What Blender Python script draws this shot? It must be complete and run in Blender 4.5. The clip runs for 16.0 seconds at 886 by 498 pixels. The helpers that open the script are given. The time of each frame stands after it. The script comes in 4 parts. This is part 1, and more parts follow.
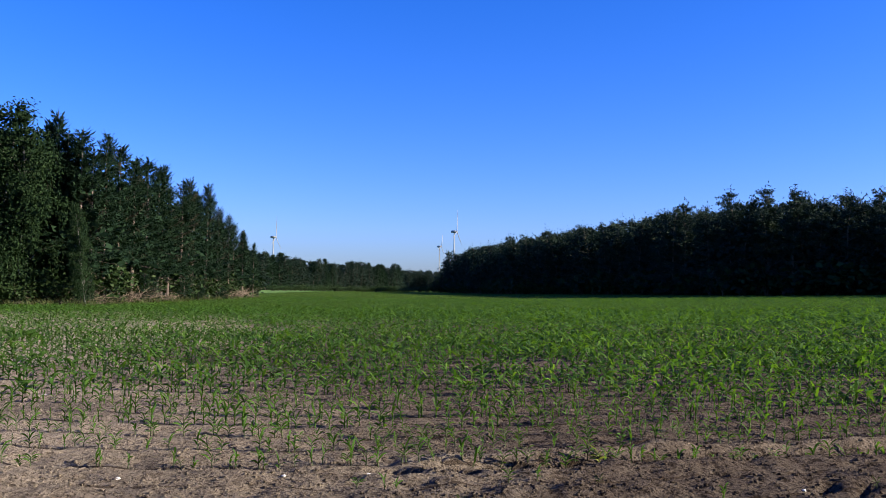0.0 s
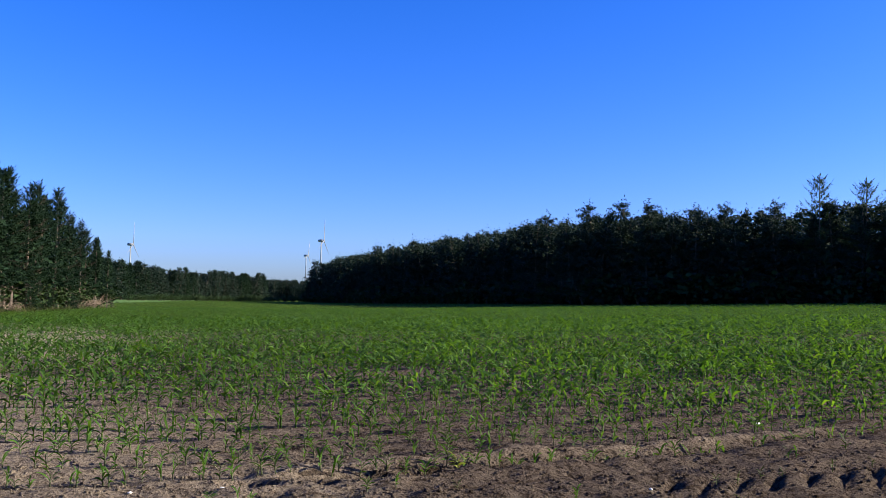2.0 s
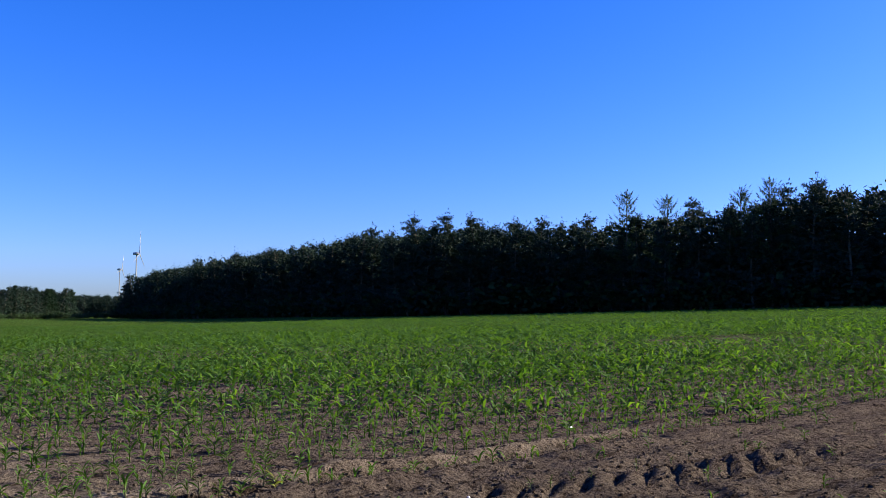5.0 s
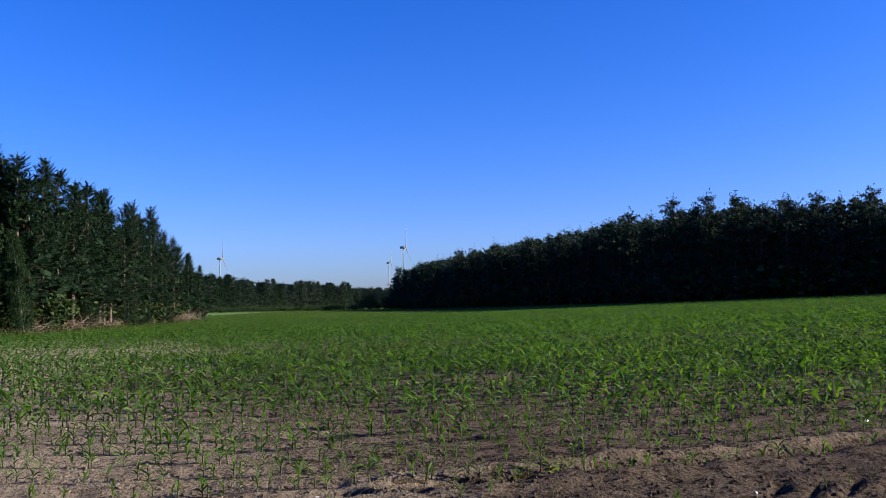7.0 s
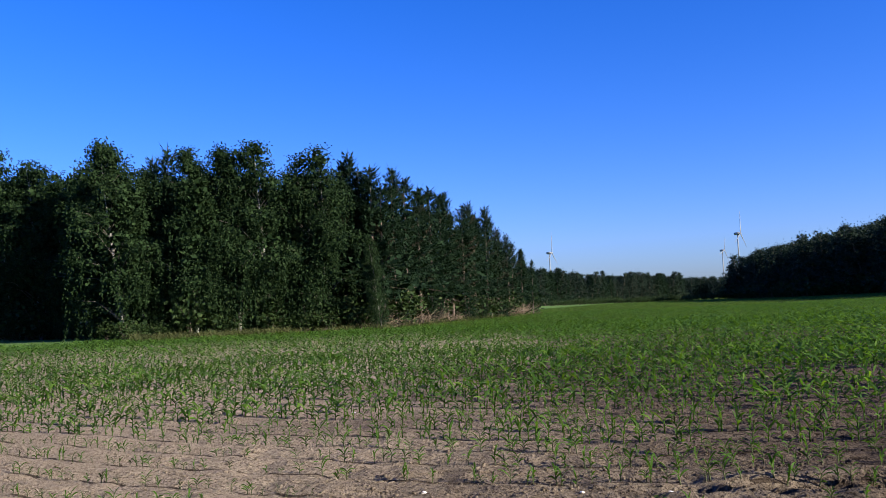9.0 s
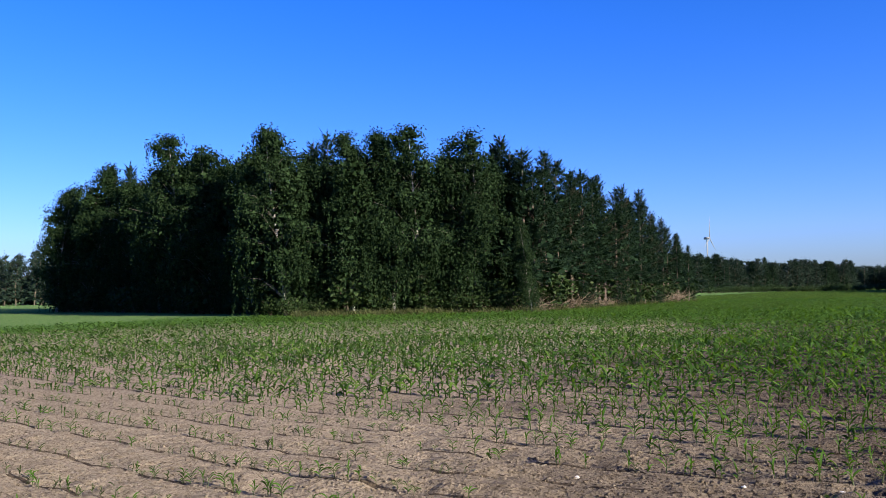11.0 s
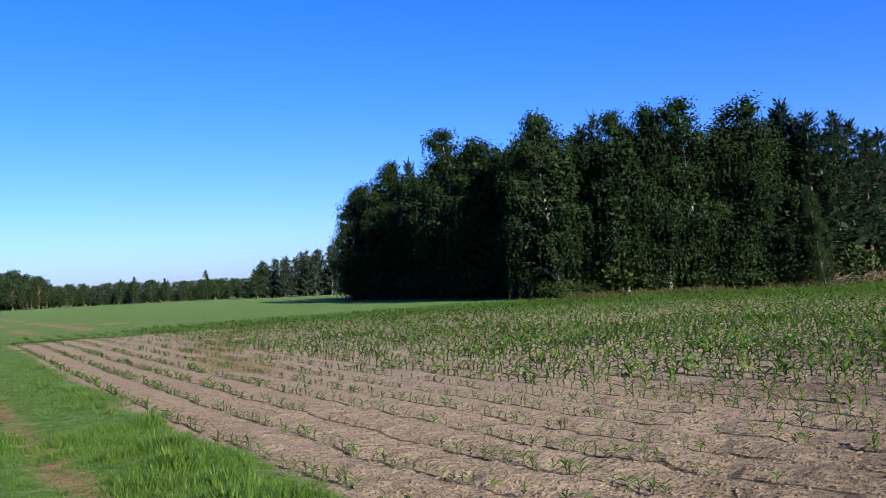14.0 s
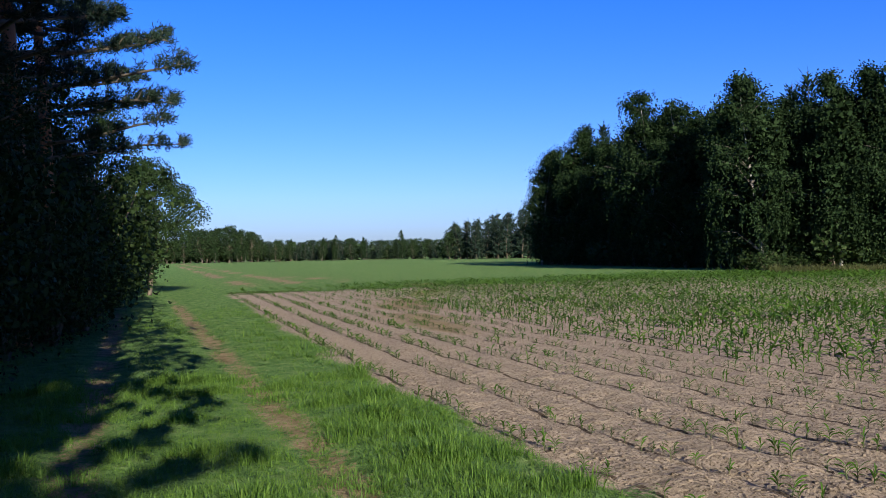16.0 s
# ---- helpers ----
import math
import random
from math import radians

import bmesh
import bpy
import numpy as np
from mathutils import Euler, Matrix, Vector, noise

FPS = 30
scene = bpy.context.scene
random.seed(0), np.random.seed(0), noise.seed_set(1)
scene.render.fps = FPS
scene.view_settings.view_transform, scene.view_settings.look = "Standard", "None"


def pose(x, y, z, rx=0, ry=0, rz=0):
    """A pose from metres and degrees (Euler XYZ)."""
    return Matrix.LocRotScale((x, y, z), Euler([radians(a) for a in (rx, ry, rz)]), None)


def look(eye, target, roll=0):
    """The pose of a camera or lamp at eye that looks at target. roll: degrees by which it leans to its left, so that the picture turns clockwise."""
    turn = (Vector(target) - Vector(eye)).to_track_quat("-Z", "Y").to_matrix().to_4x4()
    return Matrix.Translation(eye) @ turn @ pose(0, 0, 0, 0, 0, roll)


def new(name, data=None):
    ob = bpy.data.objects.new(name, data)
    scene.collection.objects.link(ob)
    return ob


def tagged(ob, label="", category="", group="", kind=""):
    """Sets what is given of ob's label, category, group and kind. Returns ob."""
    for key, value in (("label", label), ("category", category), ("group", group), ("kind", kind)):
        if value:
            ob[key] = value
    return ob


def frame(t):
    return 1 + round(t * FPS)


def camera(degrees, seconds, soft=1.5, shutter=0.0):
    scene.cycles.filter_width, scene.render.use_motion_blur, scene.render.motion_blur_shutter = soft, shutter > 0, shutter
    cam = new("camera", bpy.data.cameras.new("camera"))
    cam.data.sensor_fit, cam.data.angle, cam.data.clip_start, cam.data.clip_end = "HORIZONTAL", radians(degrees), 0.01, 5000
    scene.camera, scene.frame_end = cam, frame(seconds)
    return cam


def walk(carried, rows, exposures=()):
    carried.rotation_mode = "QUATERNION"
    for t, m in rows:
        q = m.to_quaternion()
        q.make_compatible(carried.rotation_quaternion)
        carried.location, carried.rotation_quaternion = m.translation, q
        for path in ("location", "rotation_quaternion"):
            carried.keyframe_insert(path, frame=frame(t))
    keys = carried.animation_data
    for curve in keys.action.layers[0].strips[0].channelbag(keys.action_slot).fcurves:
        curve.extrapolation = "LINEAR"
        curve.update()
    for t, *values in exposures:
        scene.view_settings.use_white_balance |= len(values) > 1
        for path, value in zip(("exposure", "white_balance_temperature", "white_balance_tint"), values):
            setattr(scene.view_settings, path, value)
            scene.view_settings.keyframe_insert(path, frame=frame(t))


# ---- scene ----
cam = camera(54.69, 16.0, 0.5)
PATH = [
    (0.0, pose(0.000, -0.000, 1.607, 92.640, -0.944, 0.005)),
    (0.5, pose(0.018, -0.015, 1.600, 92.648, -0.788, -2.581)),
    (1.0, pose(0.037, 0.021, 1.591, 92.699, -0.922, -4.761)),
    (1.5, pose(0.052, 0.040, 1.590, 93.054, -0.755, -6.654)),
    (2.0, pose(0.063, 0.047, 1.585, 93.421, -0.915, -8.850)),
    (2.5, pose(0.081, 0.072, 1.588, 93.536, -0.956, -11.331)),
    (3.0, pose(0.110, 0.081, 1.587, 93.700, -0.803, -13.481)),
    (3.5, pose(0.132, 0.087, 1.584, 93.767, -0.720, -15.727)),
    (4.0, pose(0.147, 0.097, 1.584, 94.008, -0.498, -18.017)),
    (4.2, pose(0.150, 0.100, 1.583, 94.12, -0.45, -18.62)),
    (5.3, pose(0.140, 0.100, 1.585, 94.35, 0.15, -20.60)),
    (6.3, pose(0.125, 0.105, 1.590, 94.20, 0.78, -18.00)),
    (6.5, pose(0.110, 0.110, 1.594, 94.117, 0.882, -14.578)),
    (7.0, pose(0.048, 0.128, 1.595, 93.663, 1.078, -3.282)),
    (7.5, pose(0.021, 0.147, 1.603, 93.679, 1.667, 3.800)),
    (8.0, pose(-0.002, 0.118, 1.609, 93.732, 1.972, 8.634)),
    (8.5, pose(-0.032, 0.101, 1.611, 93.868, 2.147, 13.449)),
    (9.0, pose(-0.063, 0.096, 1.600, 93.762, 2.203, 18.489)),
    (9.5, pose(-0.089, 0.080, 1.596, 93.885, 2.103, 23.855)),
    (9.7, pose(-0.095, 0.080, 1.600, 93.75, 1.95, 25.97)),
    (10.7, pose(-0.105, 0.090, 1.595, 93.00, 1.05, 29.30)),
    (11.8, pose(-0.110, 0.105, 1.593, 92.40, 0.20, 23.90)),
    (12.0, pose(-0.114, 0.114, 1.587, 92.381, 0.176, 23.661)),
    (12.5, pose(-0.127, 0.086, 1.591, 92.586, 0.480, 25.896)),
    (13.0, pose(-0.140, 0.021, 1.600, 92.956, 1.266, 32.222)),
    (13.5, pose(-0.155, -0.018, 1.601, 92.994, 2.411, 40.097)),
    (14.0, pose(-0.163, -0.043, 1.604, 92.304, 2.916, 46.522)),
    (14.5, pose(-0.179, -0.066, 1.613, 91.810, 1.999, 51.740)),
    (15.0, pose(-0.183, -0.100, 1.612, 91.186, 1.489, 55.524)),
    (15.5, pose(-0.202, -0.125, 1.611, 90.710, 1.169, 57.431)),
    (16.0, pose(-0.212, -0.146, 1.611, 90.340, 1.038, 59.156)),
]
walk(cam, PATH, [(0.0, 1.52), (4.0, 1.6), (6.5, 1.42), (7.5, 1.31), (9.0, 1.4), (12.5, 1.5), (14.0, 1.42), (15.0, 1.26), (16.0, 1.2)])

# ---- light ----
SUN_AZ, SUN_EL = 100.0, 22.0          # degrees clockwise from +y, degrees above the horizon
sun_dir = Vector((math.sin(radians(SUN_AZ)) * math.cos(radians(SUN_EL)), math.cos(radians(SUN_AZ)) * math.cos(radians(SUN_EL)), math.sin(radians(SUN_EL))))
world = bpy.data.worlds.new("sky")
scene.world = world
world.use_nodes = True
wn, wl = world.node_tree.nodes, world.node_tree.links
sky = wn.new("ShaderNodeTexSky")
sky.sky_type, sky.sun_disc = "NISHITA", False
sky.sun_elevation, sky.sun_rotation = radians(SUN_EL), radians(SUN_AZ)
sky.altitude, sky.air_density, sky.dust_density, sky.ozone_density = 0.0, 1.0, 0.8, 3.0
deep = wn.new("ShaderNodeHueSaturation")
deep.inputs["Saturation"].default_value, deep.inputs["Value"].default_value = 1.38, 1.0
wl.new(sky.outputs[0], deep.inputs["Color"])
tint = wn.new("ShaderNodeMix")
tint.data_type, tint.blend_type = "RGBA", "MULTIPLY"
tint.inputs[0].default_value, tint.inputs[7].default_value = 1.0, (0.69, 0.845, 1.68, 1.0)
wl.new(deep.outputs[0], tint.inputs[6])
wl.new(tint.outputs[2], wn["Background"].inputs[0])
wn["Background"].inputs[1].default_value = 0.0545
lamp = bpy.data.lights.new("sun", "SUN")
lamp.energy, lamp.angle, lamp.color = 5.0, radians(0.5), (1.0, 0.89, 0.72)
sun = new("sun", lamp)
sun.matrix_world = look(sun_dir * 200, (0, 0, 0))


# ---- materials ----
def material(name, rough=0.8, metal=0.0, specular=0.3):
    m = bpy.data.materials.new(name)
    m.use_nodes = True
    n, l = m.node_tree.nodes, m.node_tree.links
    b = n["Principled BSDF"]
    b.inputs["Roughness"].default_value, b.inputs["Metallic"].default_value = rough, metal
    b.inputs["Specular IOR Level"].default_value = specular
    return m, n, l, b


def noise_node(n, l, scale, detail=4.0, rough=0.55, stretch=None, use="Object"):
    tc = n.new("ShaderNodeTexCoord")
    t = n.new("ShaderNodeTexNoise")
    t.inputs["Scale"].default_value, t.inputs["Detail"].default_value, t.inputs["Roughness"].default_value = scale, detail, rough
    if stretch:
        mp = n.new("ShaderNodeMapping")
        mp.inputs["Scale"].default_value = stretch
        l.new(tc.outputs[use], mp.inputs[0])
        l.new(mp.outputs[0], t.inputs[0])
    else:
        l.new(tc.outputs[use], t.inputs[0])
    return t.outputs[0]


def ramp(n, l, value, stops):
    r = n.new("ShaderNodeValToRGB")
    e = r.color_ramp.elements
    while len(e) < len(stops):
        e.new(0.5)
    for k, (p, c) in enumerate(stops):
        e[k].position, e[k].color = p, (*c, 1.0)
    l.new(value, r.inputs[0])
    return r.outputs[0]


def mixed(n, l, fac, a, b, mode="MIX"):
    x = n.new("ShaderNodeMix")
    x.data_type, x.blend_type = "RGBA", mode
    for sock, v in ((0, fac), (6, a), (7, b)):
        if isinstance(v, (int, float)):
            x.inputs[sock].default_value = v
        elif isinstance(v, tuple):
            x.inputs[sock].default_value = (*v, 1.0)
        else:
            l.new(v, x.inputs[sock])
    return x.outputs[2]


def calc(n, l, op, a, b=0.0):
    x = n.new("ShaderNodeMath")
    x.operation = op
    for k, v in enumerate((a, b)):
        if isinstance(v, (int, float)):
            x.inputs[k].default_value = v
        else:
            l.new(v, x.inputs[k])
    return x.outputs[0]


def bump(n, l, b, height, strength=0.4, distance=0.02):
    x = n.new("ShaderNodeBump")
    x.inputs["Strength"].default_value, x.inputs["Distance"].default_value = strength, distance
    l.new(height, x.inputs["Height"])
    l.new(x.outputs[0], b.inputs["Normal"])


def foliage(name, dark, mid, light, through_light=0.3, rough=0.5, specular=0.3, patch=0.6, glow=(1.0, 1.0, 0.55)):
    """Leaves: colour varies leaf by leaf, over patches of the crown, and from plant to plant."""
    m, n, l, b = material(name, rough, 0.0, specular)
    g = n.new("ShaderNodeNewGeometry")
    o = n.new("ShaderNodeObjectInfo")
    col = ramp(n, l, g.outputs["Random Per Island"], [(0.0, dark), (0.55, mid), (1.0, light)])
    big = noise_node(n, l, patch, 2.0)
    col = mixed(n, l, calc(n, l, "MULTIPLY", big, 0.8), col, tuple(0.55 * c for c in mid), "MIX")
    col = mixed(n, l, calc(n, l, "MULTIPLY", o.outputs["Random"], 0.45), col, tuple(0.7 * a + 0.3 * c for a, c in zip(dark, light)), "MIX")
    l.new(col, b.inputs["Base Color"])
    t = n.new("ShaderNodeBsdfTranslucent")
    l.new(mixed(n, l, 1.0, col, glow, "MULTIPLY"), t.inputs[0])
    s = n.new("ShaderNodeMixShader")
    s.inputs[0].default_value = through_light
    l.new(b.outputs[0], s.inputs[1])
    l.new(t.outputs[0], s.inputs[2])
    l.new(s.outputs[0], n["Material Output"].inputs[0])
    return m


def bark(name, a, b2, scale=6.0, stretch=(1, 1, 0.25)):
    m, n, l, b = material(name, 0.9, 0.0, 0.15)
    t = noise_node(n, l, scale, 6.0, 0.65, stretch)
    l.new(ramp(n, l, t, [(0.3, a), (0.7, b2)]), b.inputs["Base Color"])
    bump(n, l, b, t, 0.6, 0.03)
    return m


M_SPRUCE = foliage("spruce_needles", (0.008, 0.02, 0.011), (0.013, 0.031, 0.015), (0.023, 0.045, 0.02), 0.08, 0.8, 0.06)
M_DRYSPRUCE = foliage("dry_spruce_needles", (0.032, 0.0272, 0.0176), (0.0496, 0.0416, 0.0272), (0.072, 0.06, 0.04), 0.08, 0.8, 0.1)
M_PINE = foliage("pine_needles", (0.01, 0.023, 0.018), (0.017, 0.035, 0.023), (0.029, 0.053, 0.031), 0.08, 0.75, 0.12)
M_LARCH = foliage("larch_needles", (0.024, 0.044, 0.0176), (0.04, 0.068, 0.024), (0.064, 0.096, 0.032), 0.2, 0.7, 0.12)
M_BIRCH = foliage("birch_leaves", (0.005, 0.014, 0.005), (0.012, 0.027, 0.0095), (0.036, 0.064, 0.024), 0.08, 0.75, 0.05)
M_OAK = foliage("oak_leaves", (0.011, 0.026, 0.009), (0.02, 0.043, 0.013), (0.036, 0.068, 0.02), 0.18, 0.6, 0.15)
M_SHRUB = foliage("shrub_leaves", (0.011, 0.026, 0.008), (0.021, 0.043, 0.011), (0.04, 0.065, 0.017), 0.15, 0.65, 0.12)
M_REED = foliage("reed_blades", (0.018, 0.04, 0.014), (0.032, 0.062, 0.02), (0.055, 0.09, 0.03), 0.22, 0.7, 0.12)
M_MAIZE = foliage("maize_leaves", (0.018, 0.055, 0.012), (0.055, 0.125, 0.02), (0.13, 0.225, 0.036), 0.42, 0.6, 0.1, 0.15, (1.6, 1.65, 0.5))
M_WEAK = foliage("weak_maize_leaves", (0.045, 0.0675, 0.0225), (0.0638, 0.0938, 0.0285), (0.105, 0.135, 0.045), 0.35, 0.55, 0.2, 0.3)
M_STALK = foliage("maize_stalk", (0.05, 0.08, 0.025), (0.08, 0.1, 0.04), (0.11, 0.12, 0.06), 0.1, 0.5)
M_WEED = foliage("yellow_weed", (0.16, 0.2, 0.04), (0.28, 0.32, 0.07), (0.4, 0.42, 0.12), 0.35, 0.5)
M_GRASS = foliage("grass_blades", (0.04, 0.1, 0.02), (0.105, 0.21, 0.036), (0.2, 0.31, 0.07), 0.42, 0.6, 0.15, 2.5, (1.3, 1.5, 0.4))
M_HAY = foliage("dry_grass", (0.056, 0.072, 0.024), (0.088, 0.104, 0.04), (0.144, 0.144, 0.064), 0.3, 0.8, 0.1)
M_BRUSH = bark("dead_brushwood", (0.1, 0.075, 0.055), (0.25, 0.195, 0.145), 8.0)
M_BARK = bark("spruce_bark", (0.05, 0.04, 0.035), (0.15, 0.12, 0.1))
M_OAKBARK = bark("oak_bark", (0.045, 0.04, 0.03), (0.13, 0.11, 0.085))
M_TWIG = bark("birch_twigs", (0.03, 0.024, 0.02), (0.17, 0.16, 0.145), 3.0)
M_PINEBARK = bark("pine_bark", (0.17, 0.075, 0.04), (0.36, 0.17, 0.09), 5.0)


def birch_bark():
    m, n, l, b = material("birch_bark", 0.7, 0.0, 0.3)
    t = noise_node(n, l, 4.0, 4.0, 0.6, (0.6, 0.6, 3.0))
    l.new(ramp(n, l, t, [(0.42, (0.04, 0.036, 0.032)), (0.52, (0.22, 0.21, 0.195)), (0.8, (0.45, 0.43, 0.4))]), b.inputs["Base Color"])
    bump(n, l, b, t, 0.3, 0.01)
    return m


M_BIRCHBARK = birch_bark()


def turbine_paint():
    m, n, l, b = material("turbine_paint", 0.4, 0.0, 0.5)
    t = noise_node(n, l, 0.15, 3.0)
    l.new(ramp(n, l, t, [(0.3, (0.15, 0.165, 0.18)), (0.7, (0.2, 0.215, 0.23))]), b.inputs["Base Color"])
    return m


M_TURBINE = turbine_paint()


def stone_paint():
    m, n, l, b = material("pale_flint", 0.6, 0.0, 0.4)
    t = noise_node(n, l, 30.0, 4.0)
    l.new(ramp(n, l, t, [(0.3, (0.45, 0.43, 0.4)), (0.7, (0.75, 0.73, 0.7))]), b.inputs["Base Color"])
    bump(n, l, b, t, 0.5, 0.01)
    return m


M_STONE = stone_paint()


def earth():
    """Sandy loam; the zone layer says where grass, dense crop and pale dry ground take over."""
    m, n, l, b = material("earth", 1.0, 0.0, 0.0)
    fine = noise_node(n, l, 22.0, 8.0, 0.7)
    clod = noise_node(n, l, 3.5, 6.0, 0.65)
    broad = noise_node(n, l, 0.25, 4.0, 0.55)
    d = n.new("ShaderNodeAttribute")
    d.attribute_name = "damp_shade"
    damp_shade_share = calc(n, l, "MULTIPLY", d.outputs["Fac"], calc(n, l, "ADD", 0.55, calc(n, l, "MULTIPLY", clod, 0.9)))
    soil = ramp(n, l, fine, [(0.25, (0.185, 0.144, 0.106)), (0.5, (0.33, 0.272, 0.205)), (0.78, (0.445, 0.383, 0.298))])
    soil = mixed(n, l, calc(n, l, "MULTIPLY", clod, 0.75), soil, (0.275, 0.22, 0.166))
    soil = mixed(n, l, calc(n, l, "MULTIPLY", broad, 0.5), soil, (0.4, 0.335, 0.255))
    # shade in fine crevices is put into the colour
    crevice = noise_node(n, l, 34.0, 3.0, 0.6)
    soil = mixed(n, l, ramp(n, l, crevice, [(0.36, (0.75, 0.75, 0.75)), (0.47, (0.0, 0.0, 0.0))]), soil, (0.07, 0.05, 0.036))
    # low spots of the bump get pit shade as colour too
    pit_noise = noise_node(n, l, 10.0, 5.0, 0.65)
    soil = mixed(n, l, calc(n, l, "MULTIPLY", ramp(n, l, pit_noise, [(0.37, (0.8, 0.8, 0.8)), (0.47, (0.0, 0.0, 0.0))]), calc(n, l, "ADD", 0.3, calc(n, l, "MULTIPLY", d.outputs["Fac"], 0.7))), soil, (0.06, 0.045, 0.035))
    # damp ground plus backlit and groove shade, all darkened by colour
    soil = mixed(n, l, damp_shade_share, soil, mixed(n, l, 1.0, soil, (0.3, 0.29, 0.31), "MULTIPLY"))
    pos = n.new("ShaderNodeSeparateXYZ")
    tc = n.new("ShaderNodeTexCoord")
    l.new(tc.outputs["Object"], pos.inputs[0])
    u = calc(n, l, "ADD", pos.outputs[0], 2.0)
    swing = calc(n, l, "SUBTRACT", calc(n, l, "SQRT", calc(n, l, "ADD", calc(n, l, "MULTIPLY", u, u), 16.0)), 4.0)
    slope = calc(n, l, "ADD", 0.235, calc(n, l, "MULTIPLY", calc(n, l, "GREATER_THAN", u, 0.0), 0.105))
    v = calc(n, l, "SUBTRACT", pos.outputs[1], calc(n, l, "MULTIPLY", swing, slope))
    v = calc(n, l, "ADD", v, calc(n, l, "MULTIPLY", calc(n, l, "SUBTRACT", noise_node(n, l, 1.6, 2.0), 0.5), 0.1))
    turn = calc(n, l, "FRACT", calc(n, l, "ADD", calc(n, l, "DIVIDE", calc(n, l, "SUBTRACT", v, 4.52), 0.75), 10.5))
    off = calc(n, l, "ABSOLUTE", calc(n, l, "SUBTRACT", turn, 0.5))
    # shade in the drill slits is coloured in; the ground has no cut there
    slit_shade = calc(n, l, "MULTIPLY", calc(n, l, "LESS_THAN", off, 0.034), calc(n, l, "GREATER_THAN", noise_node(n, l, 2.3, 3.0), 0.47))
    soil = mixed(n, l, calc(n, l, "MULTIPLY", slit_shade, 0.75), soil, (0.05, 0.036, 0.026))
    grassy = ramp(n, l, clod, [(0.25, (0.035, 0.075, 0.024)), (0.5, (0.1, 0.185, 0.06)), (0.8, (0.2, 0.265, 0.105))])
    # distant crop canopy: bright leaves, with shaded gaps between them put into colour
    leafy = noise_node(n, l, 6.5, 4.0, 0.7)
    green = ramp(n, l, leafy, [(0.36, (0.012, 0.018, 0.006)), (0.5, (0.04, 0.075, 0.014)), (0.66, (0.095, 0.15, 0.03))])
    pale = ramp(n, l, clod, [(0.3, (0.15, 0.115, 0.065)), (0.7, (0.29, 0.235, 0.145))])
    a = n.new("ShaderNodeAttribute")
    a.attribute_name = "zone"
    sep = n.new("ShaderNodeSeparateColor")
    l.new(a.outputs["Color"], sep.inputs[0])
    wob = calc(n, l, "ADD", calc(n, l, "MULTIPLY", calc(n, l, "SUBTRACT", clod, 0.5), 0.9), calc(n, l, "MULTIPLY", calc(n, l, "SUBTRACT", fine, 0.5), 2.2))

    def edge(socket):
        x = n.new("ShaderNodeMapRange")
        x.inputs[1].default_value, x.inputs[2].default_value = 0.35, 0.65
        keep = calc(n, l, "MULTIPLY", wob, calc(n, l, "MULTIPLY", socket, calc(n, l, "SUBTRACT", 1.0, socket)))
        l.new(calc(n, l, "ADD", socket, calc(n, l, "MULTIPLY", keep, 4.0)), x.inputs[0])
        return x.outputs[0]

    col = mixed(n, l, edge(sep.outputs[1]), soil, green)
    col = mixed(n, l, edge(sep.outputs[0]), col, grassy)
    col = mixed(n, l, edge(sep.outputs[2]), col, pale)
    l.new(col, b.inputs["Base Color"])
    bump(n, l, b, calc(n, l, "ADD", calc(n, l, "MULTIPLY", pit_noise, 2.0), calc(n, l, "ADD", fine, calc(n, l, "MULTIPLY", clod, 1.2))), 1.0, 0.075)
    return m


M_EARTH = earth()


# ---- mesh tools ----
class Bag:
    """Gathers quads into one mesh."""

    def __init__(self):
        self.v, self.f, self.n = [], [], 0

    def add(self, v, f):
        self.v.append(np.asarray(v, float).reshape(-1, 3))
        self.f.append(np.asarray(f, int).reshape(-1, 4) + self.n)
        self.n += len(self.v[-1])
        return self

    def mesh(self, name, mat, smooth=False):
        v, f = np.concatenate(self.v), np.concatenate(self.f)
        me = bpy.data.meshes.new(name)
        me.vertices.add(len(v))
        me.vertices.foreach_set("co", v.ravel())
        me.loops.add(f.size)
        me.loops.foreach_set("vertex_index", f.ravel().astype(np.int32))
        me.polygons.add(len(f))
        me.polygons.foreach_set("loop_start", np.arange(0, f.size, 4, dtype=np.int32))
        me.polygons.foreach_set("loop_total", np.full(len(f), 4, dtype=np.int32))
        me.update(calc_edges=True)
        if smooth:
            me.polygons.foreach_set("use_smooth", np.ones(len(f), dtype=bool))
        me.materials.append(mat)
        return me


def tube(points, radii, sides=7):
    """A tapered tube along points, closed at its tip."""
    p = np.asarray(points, float)
    v = []
    for k in range(len(p)):
        d = p[min(k + 1, len(p) - 1)] - p[max(k - 1, 0)]
        d = d / (np.linalg.norm(d) + 1e-9)
        a = np.cross(d, (0.31, 0.95, 0.05) if abs(d[1]) < 0.9 else (1, 0, 0))
        a /= np.linalg.norm(a)
        c = np.cross(d, a)
        w = np.linspace(0, 2 * np.pi, sides, endpoint=False)
        v.append(p[k] + radii[k] * (np.cos(w)[:, None] * a + np.sin(w)[:, None] * c))
    f = [(k * sides + i, k * sides + (i + 1) % sides, (k + 1) * sides + (i + 1) % sides, (k + 1) * sides + i) for k in range(len(p) - 1) for i in range(sides)]
    return np.concatenate(v), f


def unit(a):
    return a / (np.linalg.norm(a, axis=-1, keepdims=True) + 1e-9)


